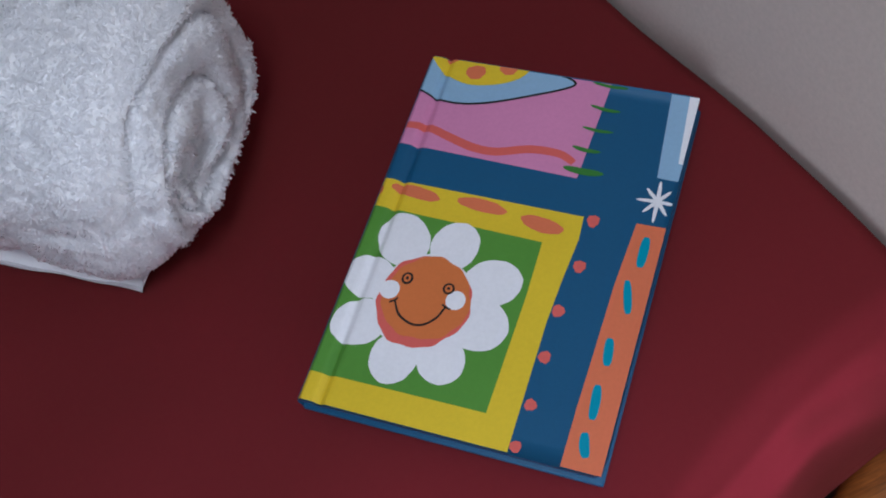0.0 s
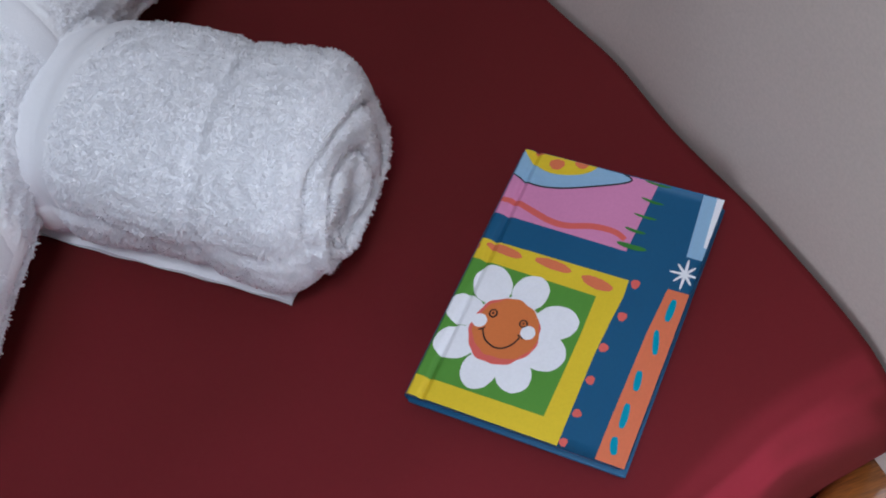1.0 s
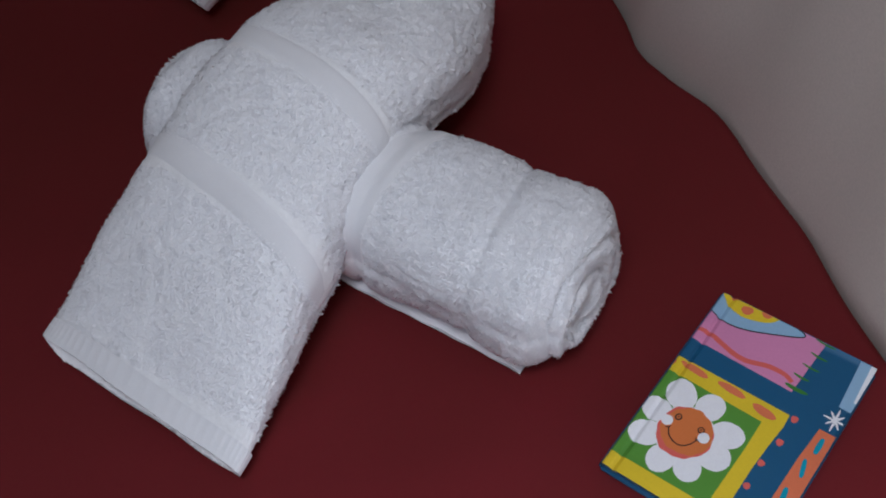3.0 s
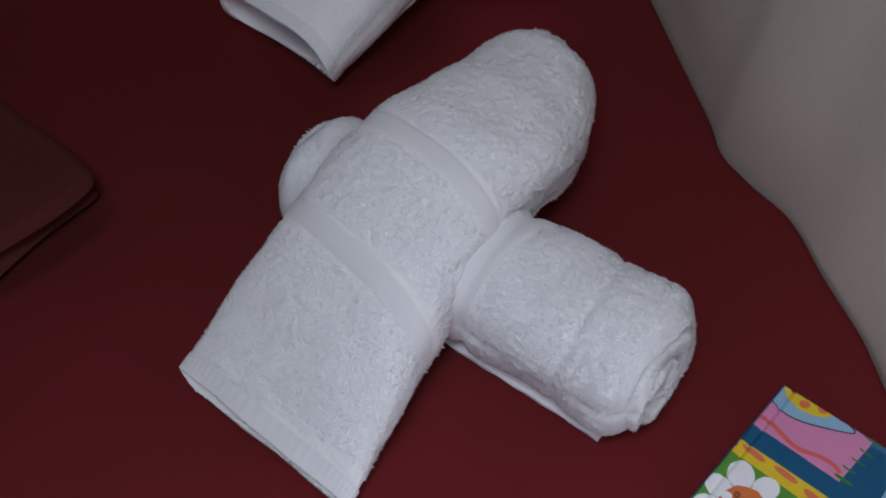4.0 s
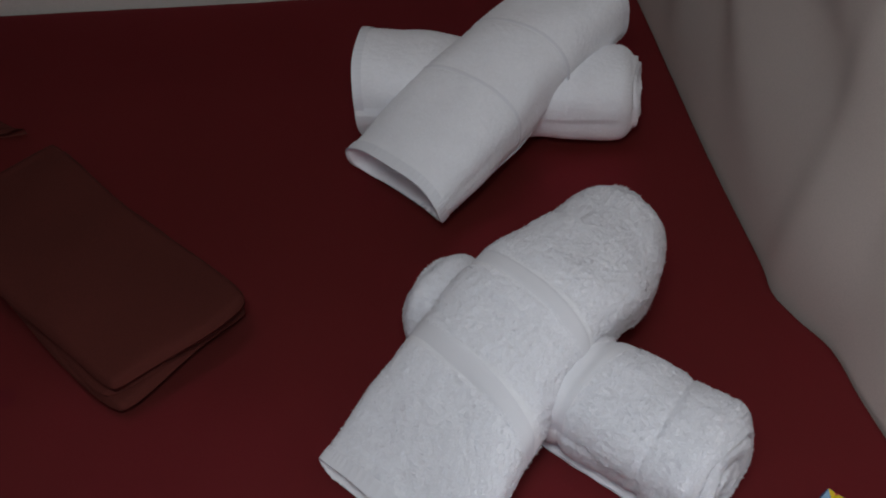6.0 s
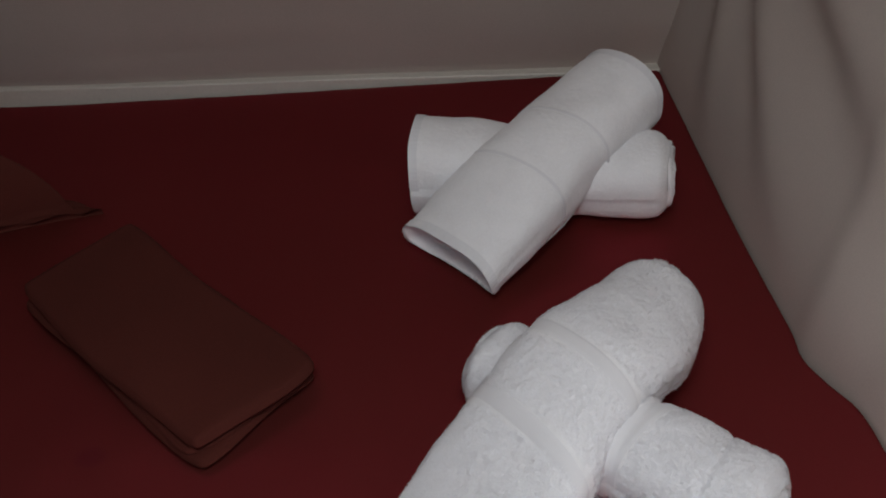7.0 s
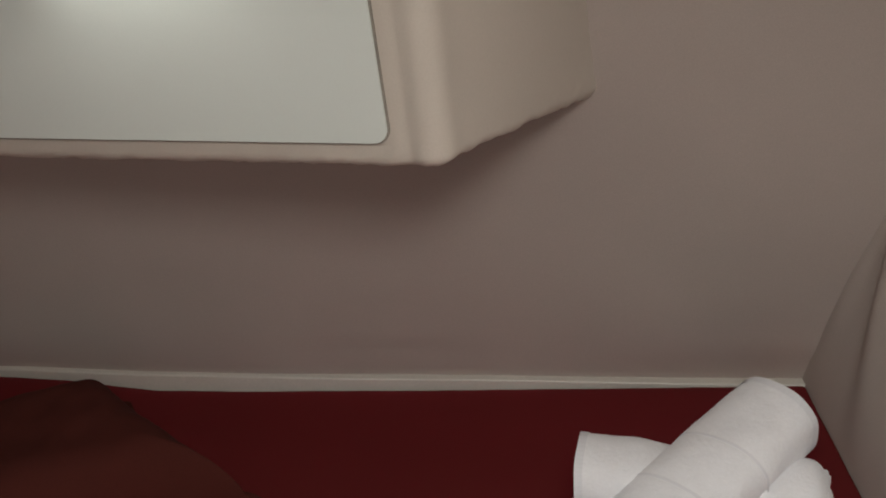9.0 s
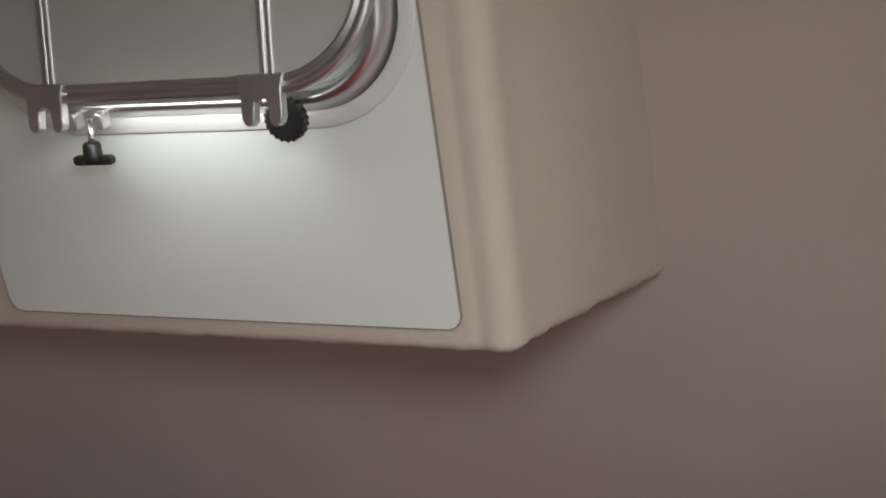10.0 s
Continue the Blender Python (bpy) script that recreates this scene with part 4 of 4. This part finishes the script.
def plate(name, outline, y0, y1, mat, parent, m, label="", bevel=0.0):
    """A flat plate between two depths on the housing's front."""
    bm = bmesh.new()
    vs = [bm.verts.new(m @ Vector((x, y0, z))) for x, z in outline]
    f = bm.faces.new(vs)
    got = bmesh.ops.extrude_face_region(bm, geom=[f])
    shift = (m @ Vector((0, y1, 0))) - (m @ Vector((0, y0, 0)))
    bmesh.ops.translate(bm, verts=[v for v in got["geom"] if isinstance(v, bmesh.types.BMVert)], vec=shift)
    if bevel:
        bmesh.ops.recalc_face_normals(bm, faces=bm.faces)
        rim = [e for e in bm.edges if len(e.link_faces) == 2 and any(len(q.verts) > 8 for q in e.link_faces)]
        bmesh.ops.bevel(bm, geom=rim, offset=bevel, segments=2, affect="EDGES", profile=0.5)
    return part(name, bm, mat, parent, label, smooth=False)


def ring(name, make, profile, mat, parent, m, label="", smooth=True):
    """A closed frame: profile gives (inset, depth) pairs, make(inset) the outline."""
    rows = [make(i) for i, _ in profile]
    k = len(rows[0])
    v = [m @ Vector((x, d, z)) for row, (_, d) in zip(rows, profile) for x, z in row]
    n = len(profile)
    f = [(i * k + j, i * k + (j + 1) % k, ((i + 1) % n) * k + (j + 1) % k, ((i + 1) % n) * k + j) for i in range(n) for j in range(k)]
    bm = bmesh.new()
    bv = [bm.verts.new(p) for p in v]
    for q in f:
        bm.faces.new([bv[i] for i in q])
    return part(name, bm, mat, parent, label, smooth=smooth)


def tube(name, points, radius, mat, parent, label="", n=14):
    """A round rod along points, with closed ends."""
    verts, faces = [], []
    pts = [Vector(p) for p in points]
    radii = radius if isinstance(radius, (list, tuple)) else [radius] * len(pts)
    for i, p in enumerate(pts):
        d = (pts[min(i + 1, len(pts) - 1)] - pts[max(i - 1, 0)]).normalized()
        u = d.orthogonal().normalized()
        w = d.cross(u)
        if i and (verts[-n] - pts[i - 1]).length > 1e-9:
            u = (verts[-n] - pts[i - 1])
            u = (u - d * u.dot(d)).normalized()
            w = d.cross(u)
        for j in range(n):
            a = 2 * math.pi * j / n
            verts.append(p + (u * math.cos(a) + w * math.sin(a)) * radii[i])
    faces = grid_faces(len(pts), n, True)
    faces += [tuple(range(n))[::-1], tuple(range((len(pts) - 1) * n, len(pts) * n))]
    return mesh_object(name, verts, faces, mat, parent, label)


def build_panel():
    """The white facing of the housing, with a fine dark joint round it."""
    panel = plate("facing_panel", rounded(-0.762, 0.677, -0.059, 1.468, 0.020), -0.006, 0.004, M_WHITE, HOUSING, FACE, "smooth white laminate panel")
    plate("joint", rounded(-0.7645, 0.6745, -0.0565, 1.47, 0.022), -0.0035, 0.004, M_SEAM, panel, FACE)


build_panel()

PORT_X, PORT_LOW, PORT_TOP = -0.373, 0.945, 1.285


def build_port():
    """An opening port: a fixed flange and spigot, and a lid hung open from its top edge."""
    root = thing("opening_port", "aluminium opening port with a smoked lid hanging ajar", "port")
    hw = 0.312

    def outline(i):
        return rounded(PORT_X - hw + i, PORT_LOW + i, PORT_X + hw - i, PORT_TOP - i, 0.142 - i * 0.9)

    ring("flange", outline, [(-0.004, -0.006), (-0.004, -0.010), (-0.002, -0.011), (0.015, -0.011), (0.017, -0.010), (0.017, -0.006)], M_FLANGE, root, FACE, "bright fixed flange")
    ring("spigot", outline, [(0.017, -0.008), (0.031, -0.032), (0.036, -0.035), (0.042, -0.034), (0.056, 0.03), (0.048, 0.03)], M_SPIGOT, root, FACE, "polished inner rim")
    # the lid, swung in from the top
    lid_m = FACE @ Matrix.Translation((PORT_X, -0.034, PORT_TOP - 0.02)) @ Matrix.Rotation(radians(-14), 4, "X") @ Matrix.Translation((-PORT_X, 0, -(PORT_TOP - 0.02)))
    lw, low, top = 0.281, 0.999, PORT_TOP - 0.02

    def lid(i):
        return rounded(PORT_X + 0.020 - lw + i, low + i, PORT_X + 0.020 + lw - i, top - i, 0.126 - i * 0.9)

    frame_ob = ring("lid_frame", lid, [(0, 0.006), (0, -0.004), (0.003, -0.007), (0.008, -0.007), (0.010, -0.003), (0.013, -0.003), (0.015, -0.007),
                                       (0.019, -0.007), (0.021, -0.003), (0.022, 0.006)], M_ALU, root, lid_m, "cast grey lid frame")
    pane = plate("pane", lid(0.021), -0.001, 0.003, M_GLASS, root, lid_m, "smoked acrylic pane")
    pane.visible_shadow = False
    for sx in (-0.139, 0.160):
        bm = bmesh.new()
        x = PORT_X + sx + 0.008
        for x0, x1, d in ((x - 0.0075, x + 0.0075, -0.003), (x - 0.0065, x - 0.0025, -0.007), (x + 0.0025, x + 0.0065, -0.007)):
            bmesh.ops.create_cube(bm, size=1)
            for v in bm.verts[-8:]:
                v.co = lid_m @ Vector((x0 + (v.co.x + 0.5) * (x1 - x0), d + (v.co.y + 0.5) * (-0.0015 - d), low + 0.02 + (v.co.z + 0.5) * (top - low - 0.04)))
        part("bar", bm, M_ALU, frame_ob, smooth=False)
        # forked claw below the lid
        claw = []
        c = (PORT_X + sx, low - 0.007)
        for px, pz in ((-0.030, 0.030), (-0.026, 0.016), (-0.026, -0.018), (-0.0235, -0.024), (-0.019, -0.0275), (-0.014, -0.0275), (-0.0095, -0.023), (-0.0085, -0.008)):
            claw.append((c[0] + px, c[1] + pz))
        for i in range(7):
            a = radians(180 - 30 * i)
            claw.append((c[0] + 0.0085 * math.cos(a), c[1] - 0.006 + 0.0085 * math.sin(a)))
        for px, pz in ((0.0095, -0.023), (0.014, -0.0275), (0.019, -0.0275), (0.0235, -0.024), (0.026, -0.018), (0.026, 0.016), (0.030, 0.030)):
            claw.append((c[0] + px, c[1] + pz))
        plate("claw", claw, -0.009, 0.004, M_ALU, frame_ob, lid_m, "forked cast claw", bevel=0.0018)
    for qx in (-0.162, -0.122):
        plate("lug", rounded(PORT_X + qx, PORT_LOW + 0.012, PORT_X + qx + 0.012, PORT_LOW + 0.034, 0.005, 4), -0.048, -0.030, M_SPIGOT, root, FACE, bevel=0.002)
    # swing bolts with black knobs
    x = PORT_X - 0.158 + 0.022
    tube("swing_bolt", [face(x, -0.034, PORT_LOW + 0.024), face(x, -0.042, PORT_LOW + 0.007), face(x, -0.046, PORT_LOW - 0.007)], 0.0042, M_BRIGHT, root)
    knob = tube("knob", [face(x, -0.046, PORT_LOW - 0.003), face(x, -0.0465, PORT_LOW - 0.007), face(x, -0.048, PORT_LOW - 0.019), face(x, -0.049, PORT_LOW - 0.029)],
                [0.009, 0.0115, 0.012, 0.014], M_BLACK, root, "black winged knob", 20)
    wing = rounded(x - 0.030, PORT_LOW - 0.032, x + 0.030, PORT_LOW - 0.020, 0.0045, 4)
    plate("wing", wing, -0.054, -0.043, M_BLACK, knob, FACE, bevel=0.002)
    x = PORT_X + 0.158 - 0.004
    tube("swing_bolt", [face(x, -0.034, PORT_LOW + 0.024), face(x, -0.05, PORT_LOW + 0.016)], 0.0042, M_BRIGHT, root)
    k = []
    for i in range(40):
        a = 2 * math.pi * i / 40
        r = 0.0255 + 0.0012 * math.cos(20 * a)
        k.append((x + r * math.cos(a), PORT_LOW + 0.020 + r * math.sin(a)))
    plate("knob", k, -0.060, -0.044, M_BLACK, root, FACE, "black ribbed round knob", bevel=0.002)


build_port()
